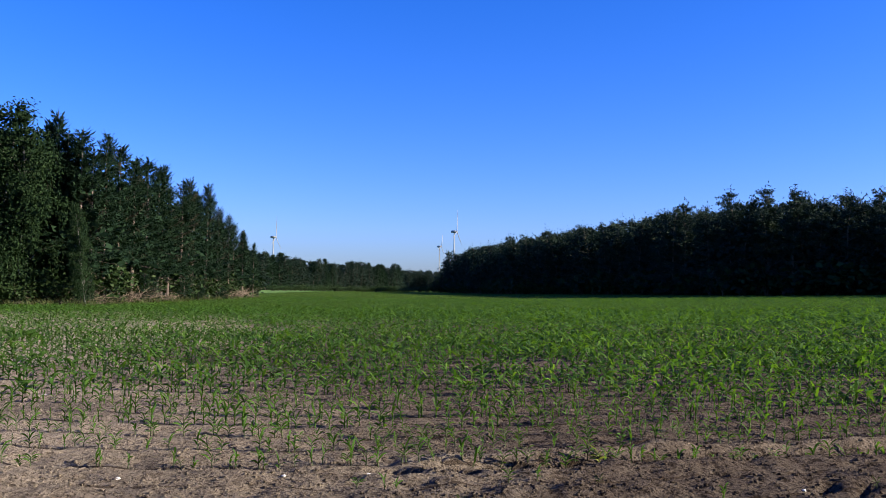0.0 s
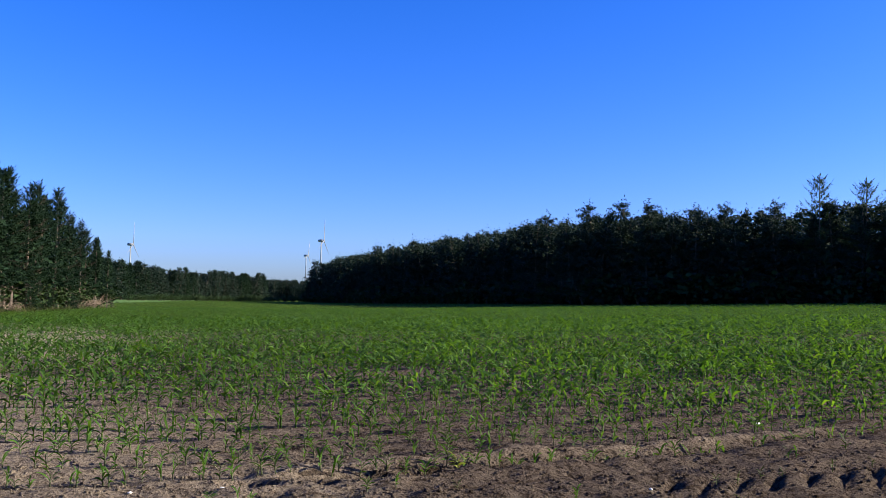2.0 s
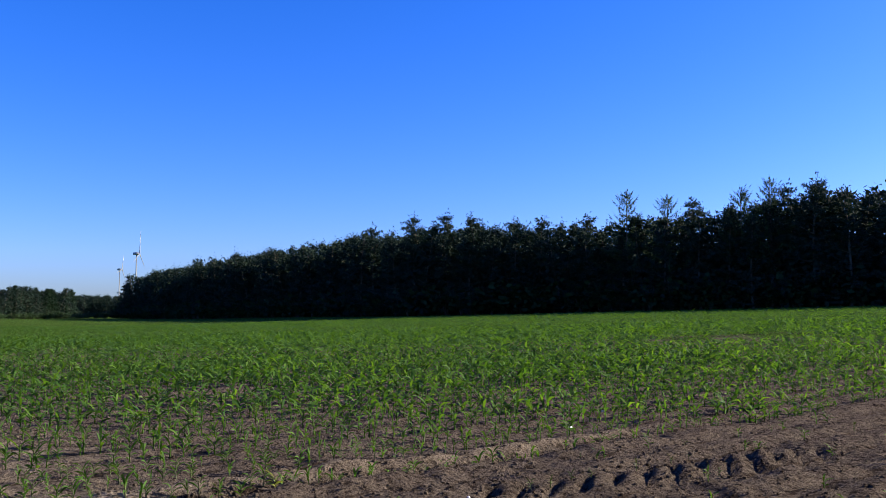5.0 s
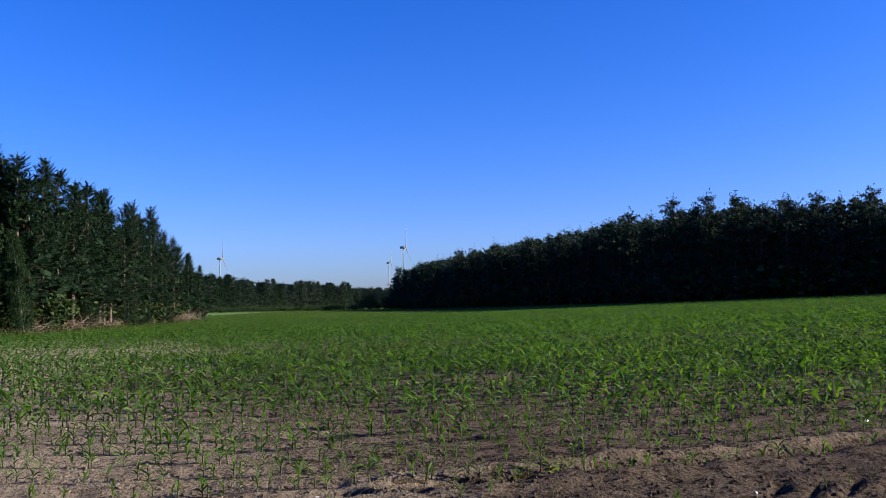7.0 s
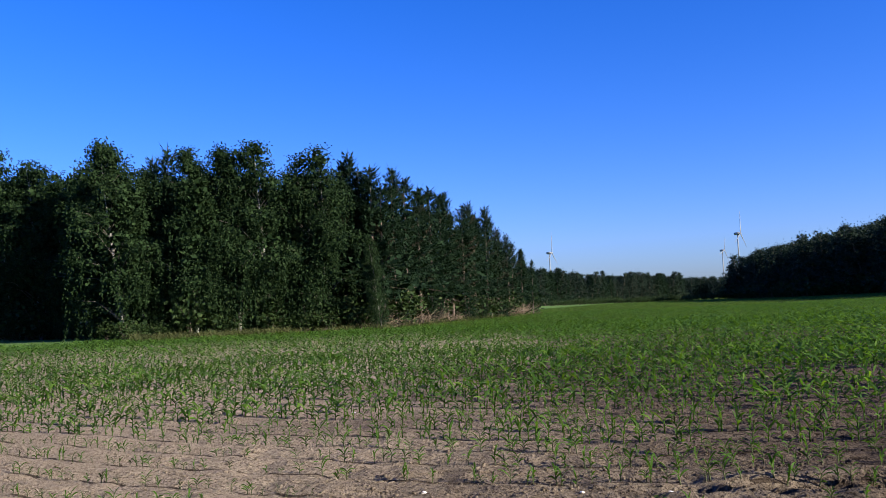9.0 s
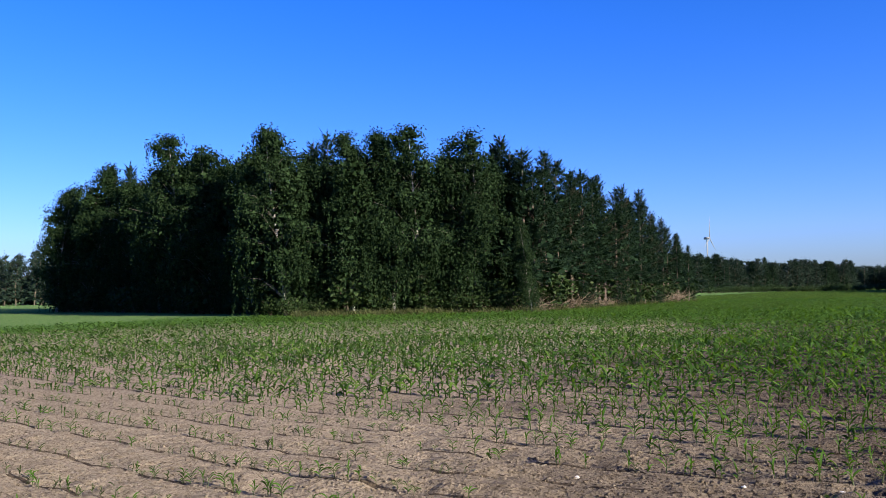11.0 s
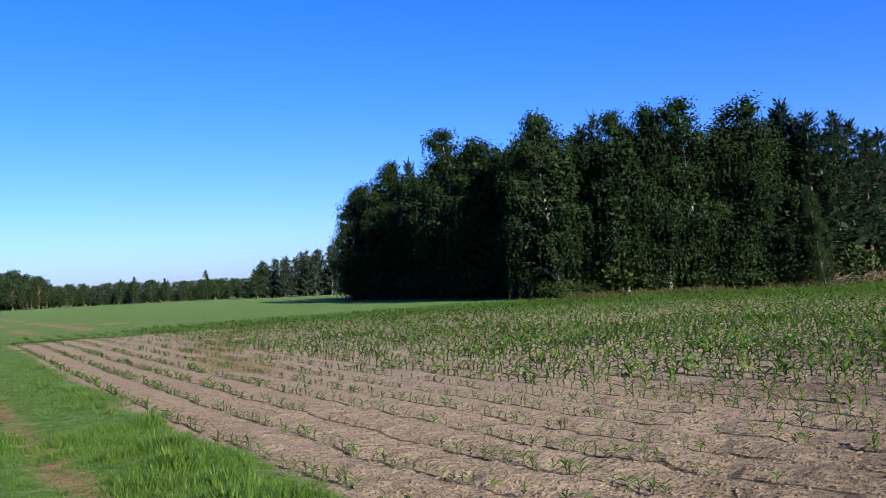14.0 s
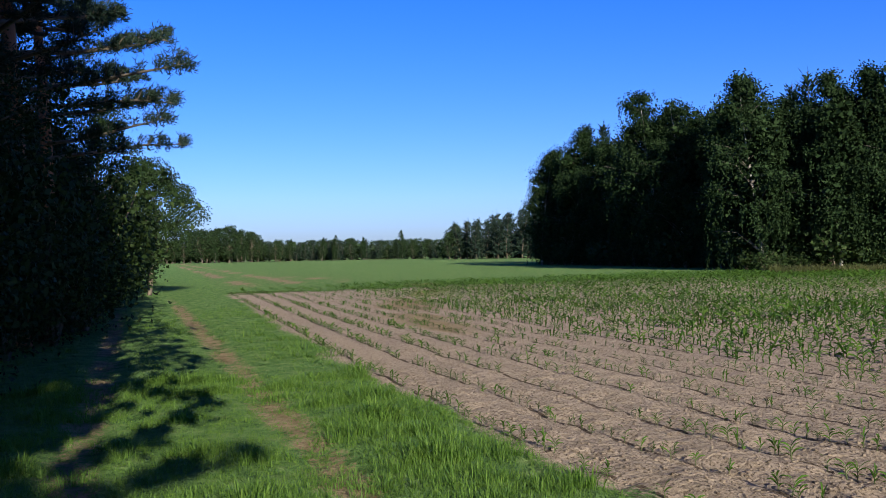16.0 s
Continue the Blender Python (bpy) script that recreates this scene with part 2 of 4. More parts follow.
def leaves(rng, base, way, length, width, fold=0.25, flat=0.0):
    """Pointed leaves from base along way, each one quad with a random turn about its own axis."""
    base, way = np.asarray(base, float), unit(np.asarray(way, float))
    k = len(base)
    side = unit(np.cross(way, unit(rng.normal(size=(k, 3))) + np.array([0, 0, flat])))
    nrm = np.cross(side, way)
    length, width = np.broadcast_to(length, k)[:, None], np.broadcast_to(width, k)[:, None]
    mid = base + way * length * 0.5 - nrm * width * fold
    v = np.stack([base, mid + side * width * 0.5, base + way * length, mid - side * width * 0.5], 1)
    return v.reshape(-1, 3), np.arange(4 * k).reshape(-1, 4)


def part(name, data, parent, label=""):
    ob = new(name, data)
    ob.parent = parent
    return tagged(ob, label) if label else ob


# ---- lie of the land ----
def bend(x):
    """How far the drilled rows swing out to either side of the camera's place."""
    u = np.asarray(x, float) + 2.0
    return np.where(u < 0, 0.235, 0.34) * (np.sqrt(u * u + 16) - 4)


ROW_0, ROW_GAP, FIELD_EDGE = 4.52, 0.75, 3.6


def lift(x, y):
    """Height of the ground: level, rising gently towards the pine wood."""
    x = np.asarray(x, float)
    s = 0.0335 * 6 * np.logaddexp(0, (x - 10) / 6)
    return 4.2 * np.tanh(s / 4.2)


def ground_z(x, y):
    return float(lift(x, y))


rng = np.random.default_rng(3)
LATTICE = rng.random((256, 256))


def smooth_noise(x, y):
    xi, yi = np.floor(x).astype(int), np.floor(y).astype(int)
    fx, fy = x - xi, y - yi
    fx, fy = fx * fx * (3 - 2 * fx), fy * fy * (3 - 2 * fy)
    g = lambda a, b: LATTICE[(xi + a) % 256, (yi + b) % 256]
    return (g(0, 0) * (1 - fx) + g(1, 0) * fx) * (1 - fy) + (g(0, 1) * (1 - fx) + g(1, 1) * fx) * fy


def relief(x, y, cell):
    """Clods, drill rows, the bed of the farm track and the tyre prints on the headland."""
    v = y - bend(x)
    r = np.hypot(x, y)
    field = 1 / (1 + np.exp(-(v - FIELD_EDGE) / 0.08))
    z = np.zeros_like(x)
    for size, amp in ((1.7, 0.022), (0.6, 0.018), (0.25, 0.03), (0.12, 0.034)):
        keep = np.clip(1.6 - 2.2 * cell / size, 0, 1)
        z += keep * amp * (smooth_noise(x / size + 7 * size, y / size) - 0.5) * 2
    rough = 0.5 + 0.7 / (1 + np.exp(-(x + 2) / 1.5))
    z *= 0.45 + 0.55 * field * rough
    near = np.clip(1.5 - r / 40, 0, 1)
    z += field * near * 0.02 * np.cos(2 * np.pi * (v - ROW_0) / ROW_GAP + np.pi)
    # a long furrow with lugs along the headland, and one deep tyre print crossing its end
    q = y - (7.47 + 0.29 * x)
    z += field * near * np.clip((x + 1.5) / 1.5, 0, 1) * (0.05 * np.exp(-((q - 0.3) / 0.14) ** 2) - 0.1 * np.exp(-(q / 0.15) ** 2) * (0.25 + 0.75 * (np.sin((x + 0.9 * q) * 2 * np.pi / 0.5) > -0.4))) * np.clip((7 - x) / 1.5, 0, 1)
    along, across = (x - 5.4) * 0.986 + (y - 7.2) * 0.164, -(x - 5.4) * 0.164 + (y - 7.2) * 0.986
    print_on = (1 / (1 + np.exp((np.abs(along + 0.1) - 2.2) / 0.1))) / (1 + np.exp((np.abs(across) - 0.3) / 0.04))
    z += near * print_on * (0.025 - 0.075 * np.clip(np.sin((along - 0.9 * across) * 2 * np.pi / 0.36) - 0.1, 0, 1))
    for w0, depth in ((0.72, 0.05), (2.59, 0.045)):
        z -= (1 - field) * depth * np.exp(-((v + bend(x) - track_line(x, w0)) / 0.28) ** 2) * near
    return z


def track_line(x, w0):
    """y of a wheel rut of the farm track; w0 is its place beside x = -7."""
    return w0 + 0.193 * (-np.asarray(x, float) - 7)


def zones(x, y):
    """Shares of grass, dense green crop and pale dry ground."""
    v = y - bend(x)
    r = np.hypot(x, y)
    j = (smooth_noise(x / 1.3 + 11, y / 1.3) - 0.5)
    grass = 1 / (1 + np.exp((v - FIELD_EDGE + 0.5 * j) / 0.12))
    rut = np.zeros_like(x)
    for w0 in (0.72, 2.59):
        rut = np.maximum(rut, np.exp(-((y - track_line(x, w0)) / 0.26) ** 2) * np.clip(1.5 * smooth_noise(x / 1.1, y / 0.5) + 0.6 * smooth_noise(x / 0.3, y / 0.22 + 8) - 0.1, 0, 1) * np.clip((x + 42) / 14, 0, 1))
    green = np.clip((r - 27 + 14 * j) / 26, 0, 1) * (1 - grass) * np.clip((v - 9 + 4 * j) / 4, 0, 1) * (1 - 0.5 * np.clip((-x - 8) / 10, 0, 1) * np.clip((60 - r) / 10, 0, 1))
    green = np.maximum(green, np.clip((-x - 36 + 3 * j) / 3, 0, 1) * (v > FIELD_EDGE - 0.5))
    line = 23 - 0.62 * (x + 40) * (x > -40) - 0.02 * (x + 40) * (x <= -40) + 2 * (smooth_noise(x / 6, y / 6) - 0.5)
    pale = 0.75 * np.exp(-((y - np.minimum(line, 31)) / 1.6) ** 2) * (x < -14) * (x > -75) * np.clip(2 * smooth_noise(x / 2.5, y / 1.2 + 5) - 0.2, 0, 1)
    for off in (0, 3.2):
        pale = np.maximum(pale, 0.8 * np.exp(-((y - (15.8 + off + 0.215 * (-x - 50))) / 0.8) ** 2) * (x < -44) * np.clip(2.4 * smooth_noise(x / 9, y / 2 + 9) - 0.3, 0, 1))
    pale = np.maximum(pale, 0.25 * np.clip((-x - 38) / 6, 0, 1) * (v > FIELD_EDGE))
    pale = np.maximum(pale, 0.8 * rut)
    grass = np.maximum(grass, 0.75 * np.clip((-x - 36 + 6 * j) / 5, 0, 1))
    return np.stack([grass, green, pale, np.ones_like(x)], -1)


def build_ground():
    fine = np.radians(np.arange(-50, 92.01, 0.38))
    az = np.concatenate([fine, np.radians(np.arange(96, 310, 4.0))])
    rad = np.concatenate([[0.0, 1.0, 2.0, 3.0], np.concatenate([np.geomspace(4.6, 14, 165), np.geomspace(14.2, 45, 80)]), np.geomspace(46.5, 4600, 60)])
    a, r = np.meshgrid(az, rad)
    x, y = -np.sin(a) * r, np.cos(a) * r
    cell = np.maximum(r * np.radians(0.38), r * 0.008)
    z = lift(x, y) + np.where(r < 60, relief(x, y, cell), 0)
    na, nr = len(az), len(rad)
    i, k = np.meshgrid(np.arange(na), np.arange(nr - 1))
    f = np.stack([k * na + i, k * na + (i + 1) % na, (k + 1) * na + (i + 1) % na, (k + 1) * na + i], -1)[:, :, ::-1]
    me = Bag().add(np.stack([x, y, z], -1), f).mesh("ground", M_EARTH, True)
    lay = me.color_attributes.new("zone", "FLOAT_COLOR", "POINT")
    lay.data.foreach_set("color", zones(x, y).ravel())
    lay = me.attributes.new("damp_shade", "FLOAT", "POINT")
    # damp soil darker to the right, with backlit and under-plant shade coloured in
    damp_shade = np.clip((x + 4.8 + 0.38 * np.clip(r - 7.5, 0, 12) + 4 * (smooth_noise(x / 2.5, y / 1.8 + 70) - 0.5)) / 5.0, 0, 1)
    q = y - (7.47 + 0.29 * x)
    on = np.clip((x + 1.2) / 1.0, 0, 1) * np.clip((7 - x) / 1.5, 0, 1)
    # compacted ridge paler; lug holes get their shade as extra darkening
    damp_shade = damp_shade - 0.22 * on * np.exp(-((q - 0.28) / 0.16) ** 2) + 1.1 * on * np.exp(-(q / 0.09) ** 2) * (np.sin((x + 0.9 * q) * 2 * np.pi / 0.5) > -0.3)
    lay.data.foreach_set("value", damp_shade.ravel())
    tagged(new("ground", me), "sandy brown field soil with a grassy farm track", "ground", kind="structure")


build_ground()


# ---- trees ----
def spruce_meshes(seed, fine=1.0, dead=0.0, thin=1.0, mat=None, gaps=0.0, low=0.7, core=6):
    """A spruce ten metres high: trunk, dead lower twigs, layers of drooping boughs with hanging sprays."""
    g = np.random.default_rng(seed)
    h = 10.0
    trunk = Bag().add(*tube([(0, 0, -0.3), (0.03, 0, 3), (0, 0.04, 6.5), (0, 0, h)], [0.11, 0.09, 0.06, 0.012]))
    crown, dry = Bag(), Bag()
    z = low + 0.8 * g.random()
    fat = 1 / max(fine, 0.4) ** 0.6
    while z < h - 0.25:
        u = z / h
        reach = (2.3 * (1 - u) ** 0.9 + 0.12) * thin
        for k in range(int(g.integers(5, 9))):
            w = g.random() * 2 * np.pi
            L = reach * g.uniform(0.62, 1.15)
            if g.random() < gaps:
                continue
            d = np.array([np.cos(w), np.sin(w), 0])
            tilt = -0.42 + 0.95 * u + 0.12 * g.normal()
            p0 = np.array([0, 0, z + g.uniform(-0.15, 0.15)])
            n = max(3, int(round((4 + 9 * L / 2.1) * fine)))
            s = 0.12 + 0.88 * (np.arange(n) + g.random(n)) / n
            pos = p0 + np.outer(L * s, d) + np.outer(L * (tilt * s + 0.3 * s * s), (0, 0, 1))
            across = np.array([-d[1], d[0], 0])
            ln = (0.22 + 0.5 * (1 - s) * L / 2.0) * fat
            use = dry if g.random() < dead * (1.35 - u) else crown
            for sg in (-1, 1):
                way = d * 0.9 + np.outer(np.full(n, sg), across) * 0.7 + np.array([0, 0, -0.2]) + g.normal(size=(n, 3)) * 0.14
                use.add(*leaves(g, pos, way, ln * g.uniform(0.7, 1.2, n), 0.075 * fat, 0.25, 2.2))
            way = d * 0.3 + np.array([0, 0, -1.0]) + g.normal(size=(n, 3)) * 0.22
            use.add(*leaves(g, pos, way, ln * g.uniform(0.6, 1.2, n), 0.065 * fat))
            use.add(*leaves(g, pos[-1:], [d + np.array([0, 0, tilt + 0.5])], 0.4, 0.1, 0.25, 2.0))
        if core and gaps < 0.3:
            r = g.uniform(0.1, 0.6, core) * reach
            w = g.random(core) * 6.28
            crown.add(*leaves(g, np.column_stack([r * np.cos(w), r * np.sin(w), np.full(core, z)]), g.normal(size=(core, 3)) + (0, 0, -0.6), 0.15 + 0.26 * reach, 0.1 + 0.18 * reach))
        z += g.uniform(0.28, 0.46) * (1.15 - 0.45 * u)
    for k in range(18):
        crown.add(*leaves(g, [(0, 0, h - 0.05 - 0.06 * k)], [(np.cos(2.4 * k), np.sin(2.4 * k), 0.8)], 0.14 + 0.04 * k, 0.08))
    crown.add(*leaves(g, [(0, 0, h - 0.4)], [(0, 0, 1)], 0.7, 0.07))
    for k in range(22):
        w, zz = g.random() * 6.28, g.uniform(0.4, low + 2.4)
        e = np.array([np.cos(w), np.sin(w), -0.25]) * g.uniform(0.5, 1.4)
        trunk.add(*tube([(0, 0, zz), np.array([0, 0, zz]) + e], [0.022, 0.006], 3))
    out = {"trunk": trunk.mesh("trunk", M_BARK, True), "crown": crown.mesh("crown", mat or M_SPRUCE)}
    if dry.n:
        out["dry_needles"] = dry.mesh("dry_needles", M_DRYSPRUCE)
    return out


def limb_points(g, p, d, L, n=5, sag=0.0, wander=0.12):
    pts, q, w = [np.array(p, float)], np.array(p, float), np.array(d, float)
    for k in range(n):
        w = unit(w + g.normal(size=3) * wander + np.array([0, 0, -sag]))
        q = q + w * L / n
        pts.append(q.copy())
    return np.array(pts)


def birch_meshes(seed, fine=1.0, low=0.14, wide=2.1):
    """A weeping birch ten metres high: pale trunk and limbs, a full billowing crown of sprays with hanging leafy strands."""
    g = np.random.default_rng(seed)
    top = limb_points(g, (0, 0, -0.3), (0.03 * g.normal(), 0.03 * g.normal(), 1), 9.9, 9, 0, 0.03)
    trunk = Bag().add(*tube(top, np.linspace(0.085, 0.01, 10)))
    crown, limb = Bag(), Bag()
    n = 64
    lean, lift_by = g.normal(size=(n // 4 + 1, 2)), g.uniform(0.55, 1.05, n // 4 + 1)
    on_trunk = lambda z: np.array([np.interp(z, top[:, 2], top[:, 0]), np.interp(z, top[:, 2], top[:, 1]), z])
    for k in range(n):
        bough = k // 4          # four sprays to a bough, with dark gaps between the boughs
        u = min(1.0, max(low, low + (1 - low) * (4 * bough + 2.5) / n + 0.035 * g.normal()))
        shape = float(np.interp(u, [low, 0.3, 0.55, 0.78, 0.92, 1.0], [0.62, 0.95, 1.0, 0.8, 0.52, 0.12]))
        w = 2.4 * bough + 0.35 * lean[bough, 0] + 0.34 * g.normal()
        rad = wide * shape * lift_by[bough] * g.uniform(0.62, 1.08)
        spot = on_trunk(9.5 * u) + (rad * np.cos(w), rad * np.sin(w), 0.25 * g.normal() * (u < 0.9))
        foot = on_trunk(max(0.9, 9.5 * u - 0.4 - 0.5 * rad))
        limb.add(*tube([foot, foot * 0.45 + spot * 0.55 + (0, 0, 0.22 * rad), spot], [0.034 * (1.2 - u), 0.02 * (1.2 - u), 0.005], 4))
        size = g.uniform(0.7, 1.2)
        t = int(66 * fine)
        crown.add(*leaves(g, spot + np.clip(g.normal(size=(t, 3)), -1.5, 1.5) * (0.3, 0.3, 0.19) * size, g.normal(size=(t, 3)) + (0, 0, -0.4), g.uniform(0.09, 0.15, t), 0.08))
        t = int(22 * fine)
        crown.add(*leaves(g, spot + (foot - spot) * g.uniform(0, 0.55, (t, 1)) + g.normal(size=(t, 3)) * 0.12, g.normal(size=(t, 3)) + (0, 0, -0.6), 0.24, 0.16))
        for q in range(int(8 * fine + 0.5)):
            a = spot + g.normal(size=3) * (0.26, 0.26, 0.1) * size
            fall = g.uniform(0.35, 1.9) * (0.4 + 0.8 * (1 - u))
            t = max(3, int(fall * 10))
            pos = a + np.linspace(0, 1, t)[:, None] * np.array([0.08 * np.cos(w), 0.08 * np.sin(w), -fall]) + g.normal(size=(t, 3)) * 0.025
            crown.add(*leaves(g, pos, np.array([0, 0, -1.0]) + g.normal(size=(t, 3)) * 0.4, g.uniform(0.1, 0.18, t), 0.065))
    for z in np.arange(5.6, 9.7, 0.22):          # the leading shoots
        t = 30
        spot = on_trunk(z) + np.append(g.normal(size=2) * 0.05 * (11.5 - z), 0)
        crown.add(*leaves(g, spot + np.clip(g.normal(size=(t, 3)), -1.5, 1.5) * (0.3, 0.3, 0.2) * (1.15 - 0.05 * z), g.normal(size=(t, 3)) + (0, 0, -0.5), g.uniform(0.09, 0.15, t), 0.08))
    t = 620
    z, w = g.uniform(2.4, 8.0, t), g.random(t) * 6.28
    r = wide * 0.42 * np.sqrt(g.random(t)) * np.interp(z, [2, 4, 6, 8], [0.8, 1, 0.9, 0.4])
    crown.add(*leaves(g, np.column_stack([r * np.cos(w), r * np.sin(w), z]), g.normal(size=(t, 3)), 0.32, 0.24))
    return {"trunk": trunk.mesh("trunk", M_BIRCHBARK, True), "limb": limb.mesh("limb", M_TWIG, True), "crown": crown.mesh("crown", M_BIRCH)}


def pine_meshes(seed, fine=1.0, low=0.3, wide=1.0, mat=None, stem=None, big=1.0, tufts=7, needles=15, thin=1.0, core=8):
    """A Scots pine ten metres high: trunk, limbs and shelves of tufted needles."""
    g = np.random.default_rng(seed)
    top = limb_points(g, (0, 0, -0.3), (0, 0, 1), 9.7, 9, 0, 0.03)
    trunk, limb = Bag().add(*tube(top, np.linspace(0.11, 0.025, len(top)))), Bag()
    crown = Bag()
    n = 30
    for k in range(n):
        u = low + (0.98 - low) * (k + g.random()) / n
        i = u * 9
        p = top[int(i)] + (top[min(int(i) + 1, 9)] - top[int(i)]) * (i % 1)
        w = k * 2.4 + g.random()
        L = wide * 2.2 * (1.03 - u) ** 0.6 * g.uniform(0.55, 1.2)
        pts = limb_points(g, p, (np.cos(w), np.sin(w), 0.12 + 0.5 * u), L, 4, -0.06, 0.12)
        limb.add(*(tube(pts, np.linspace(0.024, 0.006, 5), 4) if fine > 1 else tube(pts[::4], [0.035, 0.01], 3)))
        if core:
            crown.add(*leaves(g, p + (pts[3] - p) * g.uniform(0.0, 0.62, (core, 1)) + g.normal(size=(core, 3)) * 0.12, g.normal(size=(core, 3)) * (1, 1, 0.5) + (np.cos(w), np.sin(w), 0), 0.2 + 0.17 * L, 0.1 + 0.13 * L))
        for q in range(int(tufts * max(min(fine, 1.4), 0.5))):
            s = 1.5 + 2.49 * g.random() ** 0.7
            a = pts[int(s)] + (pts[int(s) + 1] - pts[int(s)]) * (s % 1) + g.normal(size=3) * (0.24, 0.24, 0.1)
            t = int(needles * fine)
            way = g.normal(size=(t, 3)) + np.array([0.5 * np.cos(w), 0.5 * np.sin(w), 0.55])
            crown.add(*leaves(g, a + g.normal(size=(t, 3)) * 0.07, way, g.uniform(0.18, 0.34, t) * big / fine ** 0.4, thin * 0.085 * big ** 1.5 / fine ** 0.5))
    t = int(40 * fine)
    crown.add(*leaves(g, top[-1] + g.normal(size=(t, 3)) * (0.16, 0.16, 0.3), g.normal(size=(t, 3)) + np.array([0, 0, 1.0]), 0.3, 0.08 * thin))
    return {"trunk": trunk.mesh("trunk", stem or M_PINEBARK, True), "limb": limb.mesh("limb", M_OAKBARK, True), "crown": crown.mesh("crown", mat or M_PINE)}


def shelf_pine_meshes(seed, reach=3.0, low=2.6, extra=()):
    """A Scots pine ten metres high with long level limbs that carry flat shelves of needle tufts. extra: height, turn in degrees and length of single limbs."""
    g = np.random.default_rng(seed)
    top = limb_points(g, (0, 0, -0.3), (0, 0, 1), 9.9, 9, 0, 0.025)
    trunk, limb, crown = Bag().add(*tube(top, np.linspace(0.13, 0.03, len(top)), 9)), Bag(), Bag()
    arms, z = [], low
    while z < 9.4:
        for k in range(int(g.integers(3, 5))):
            arms.append((z + 0.15 * g.normal(), g.random() * 360, reach * (1.08 - 0.09 * z) * g.uniform(0.6, 1.1)))
        z += g.uniform(0.55, 0.85)
    for z, turn, L in arms + list(extra):
        w = radians(turn)
        d = np.array([np.cos(w), np.sin(w), 0.06 + 0.05 * z * g.random()])
        pts = limb_points(g, (0, 0, z), d, L, 6, -0.02, 0.07)
        limb.add(*tube(pts, np.linspace(0.04, 0.008, 7), 5))
        across = np.array([-np.sin(w), np.cos(w), 0])
        for q in range(int(15 * L)):
            s = 6 * (0.2 + 0.79 * g.random() ** 0.8)
            a = pts[int(s)] + (pts[min(int(s) + 1, 6)] - pts[int(s)]) * (s % 1)
            tip = a + across * g.normal() * 0.1 * L * (1.15 - s / 6) + d * 0.1 * g.random() + (0, 0, g.uniform(-0.06, 0.16))
            limb.add(*tube([a, tip], [0.012, 0.005], 3))
            t = 54
            along2 = g.random((t, 1))
            crown.add(*leaves(g, tip + (a - tip) * 0.5 * along2 + g.normal(size=(t, 3)) * 0.035, unit(g.normal(size=(t, 3))) + d * 0.5 + (0, 0, 0.35), g.uniform(0.06, 0.11, t), 0.0145))
    t = 200
    crown.add(*leaves(g, top[-1] + g.normal(size=(t, 3)) * (0.2, 0.2, 0.3), g.normal(size=(t, 3)) + (0, 0, 1.0), 0.16, 0.025))
    return {"trunk": trunk.mesh("trunk", M_PINEBARK, True), "limb": limb.mesh("limb", M_OAKBARK, True), "crown": crown.mesh("crown", M_PINE)}


def oak_meshes(seed, fine=1.0, low=1.6, wide=2.6, mat=None, tall=10.0, core=9, leaf=1.0):
    """A round-headed broadleaf tree ten metres high with lobes of leaves."""
    g = np.random.default_rng(seed)
    base = limb_points(g, (0, 0, -0.3), (0.06 * g.normal(), 0.06 * g.normal(), 1), tall * 0.62, 5, 0, 0.06)
    trunk = Bag().add(*tube(base, np.linspace(0.2, 0.08, 6)))
    crown = Bag()
    for k in range(26):
        u = (k + 0.5) / 26
        w = 2.4 * k
        zz = low + (tall - low) * u
        rr = wide * np.sin(np.pi * min(0.97, 0.22 + 0.78 * u)) ** 0.7 * g.uniform(0.35, 0.95)
        c = np.array([rr * np.cos(w), rr * np.sin(w), zz])
        start = base[min(5, (3 if low > 3 else 1) + int(u * 5))]
        trunk.add(*tube([start, (start + c) / 2 + (0, 0, 0.15), c], [0.06, 0.035, 0.01], 4))
        size = g.uniform(0.6, 1.05) * wide / 2.6
        t = int(110 * fine)
        d = unit(g.normal(size=(t, 3)))
        pos = c + d * size * g.uniform(0.45, 1.1, (t, 1)) * (1, 1, 0.75)
        way = d + g.normal(size=(t, 3)) * 0.7 + np.array([0, 0, -0.2])
        crown.add(*leaves(g, pos, way, leaf * g.uniform(0.2, 0.34, t) / fine ** 0.5, leaf * 0.2 / fine ** 0.5))
        d = unit(g.normal(size=(core, 3)))
        crown.add(*leaves(g, c * (0.75, 0.75, 1) + d * 0.25 * size, g.normal(size=(core, 3)), 0.42 * size, 0.34 * size))
    return {"trunk": trunk.mesh("trunk", M_OAKBARK, True), "crown": crown.mesh("crown", mat or M_OAK)}


def shrub_meshes(seed, fine=1.0, mat=None):
    """A bush one metre high and wide, leafy to the ground."""
    g = np.random.default_rng(seed)
    stems, crown = Bag(), Bag()
    for k in range(9):
        w = 2.4 * k
        e = np.array([0.42 * np.cos(w), 0.42 * np.sin(w), 0.95]) * g.uniform(0.6, 1.0)
        stems.add(*tube([(0, 0, -0.05), e * 0.5 + (0, 0, 0.05), e], [0.02, 0.012, 0.004], 3))
        t = int(60 * fine)
        pos = e * (0.35 + 0.65 * g.random((t, 1))) + g.normal(size=(t, 3)) * (0.16, 0.16, 0.12)
        pos[:, 2] = np.abs(pos[:, 2])
        crown.add(*leaves(g, pos, g.normal(size=(t, 3)) + (0, 0, 0.3), g.uniform(0.08, 0.14, t) / fine ** 0.5, 0.08 / fine ** 0.5))
    return {"stem": stems.mesh("stem", M_OAKBARK), "crown": crown.mesh("crown", mat or M_SHRUB)}


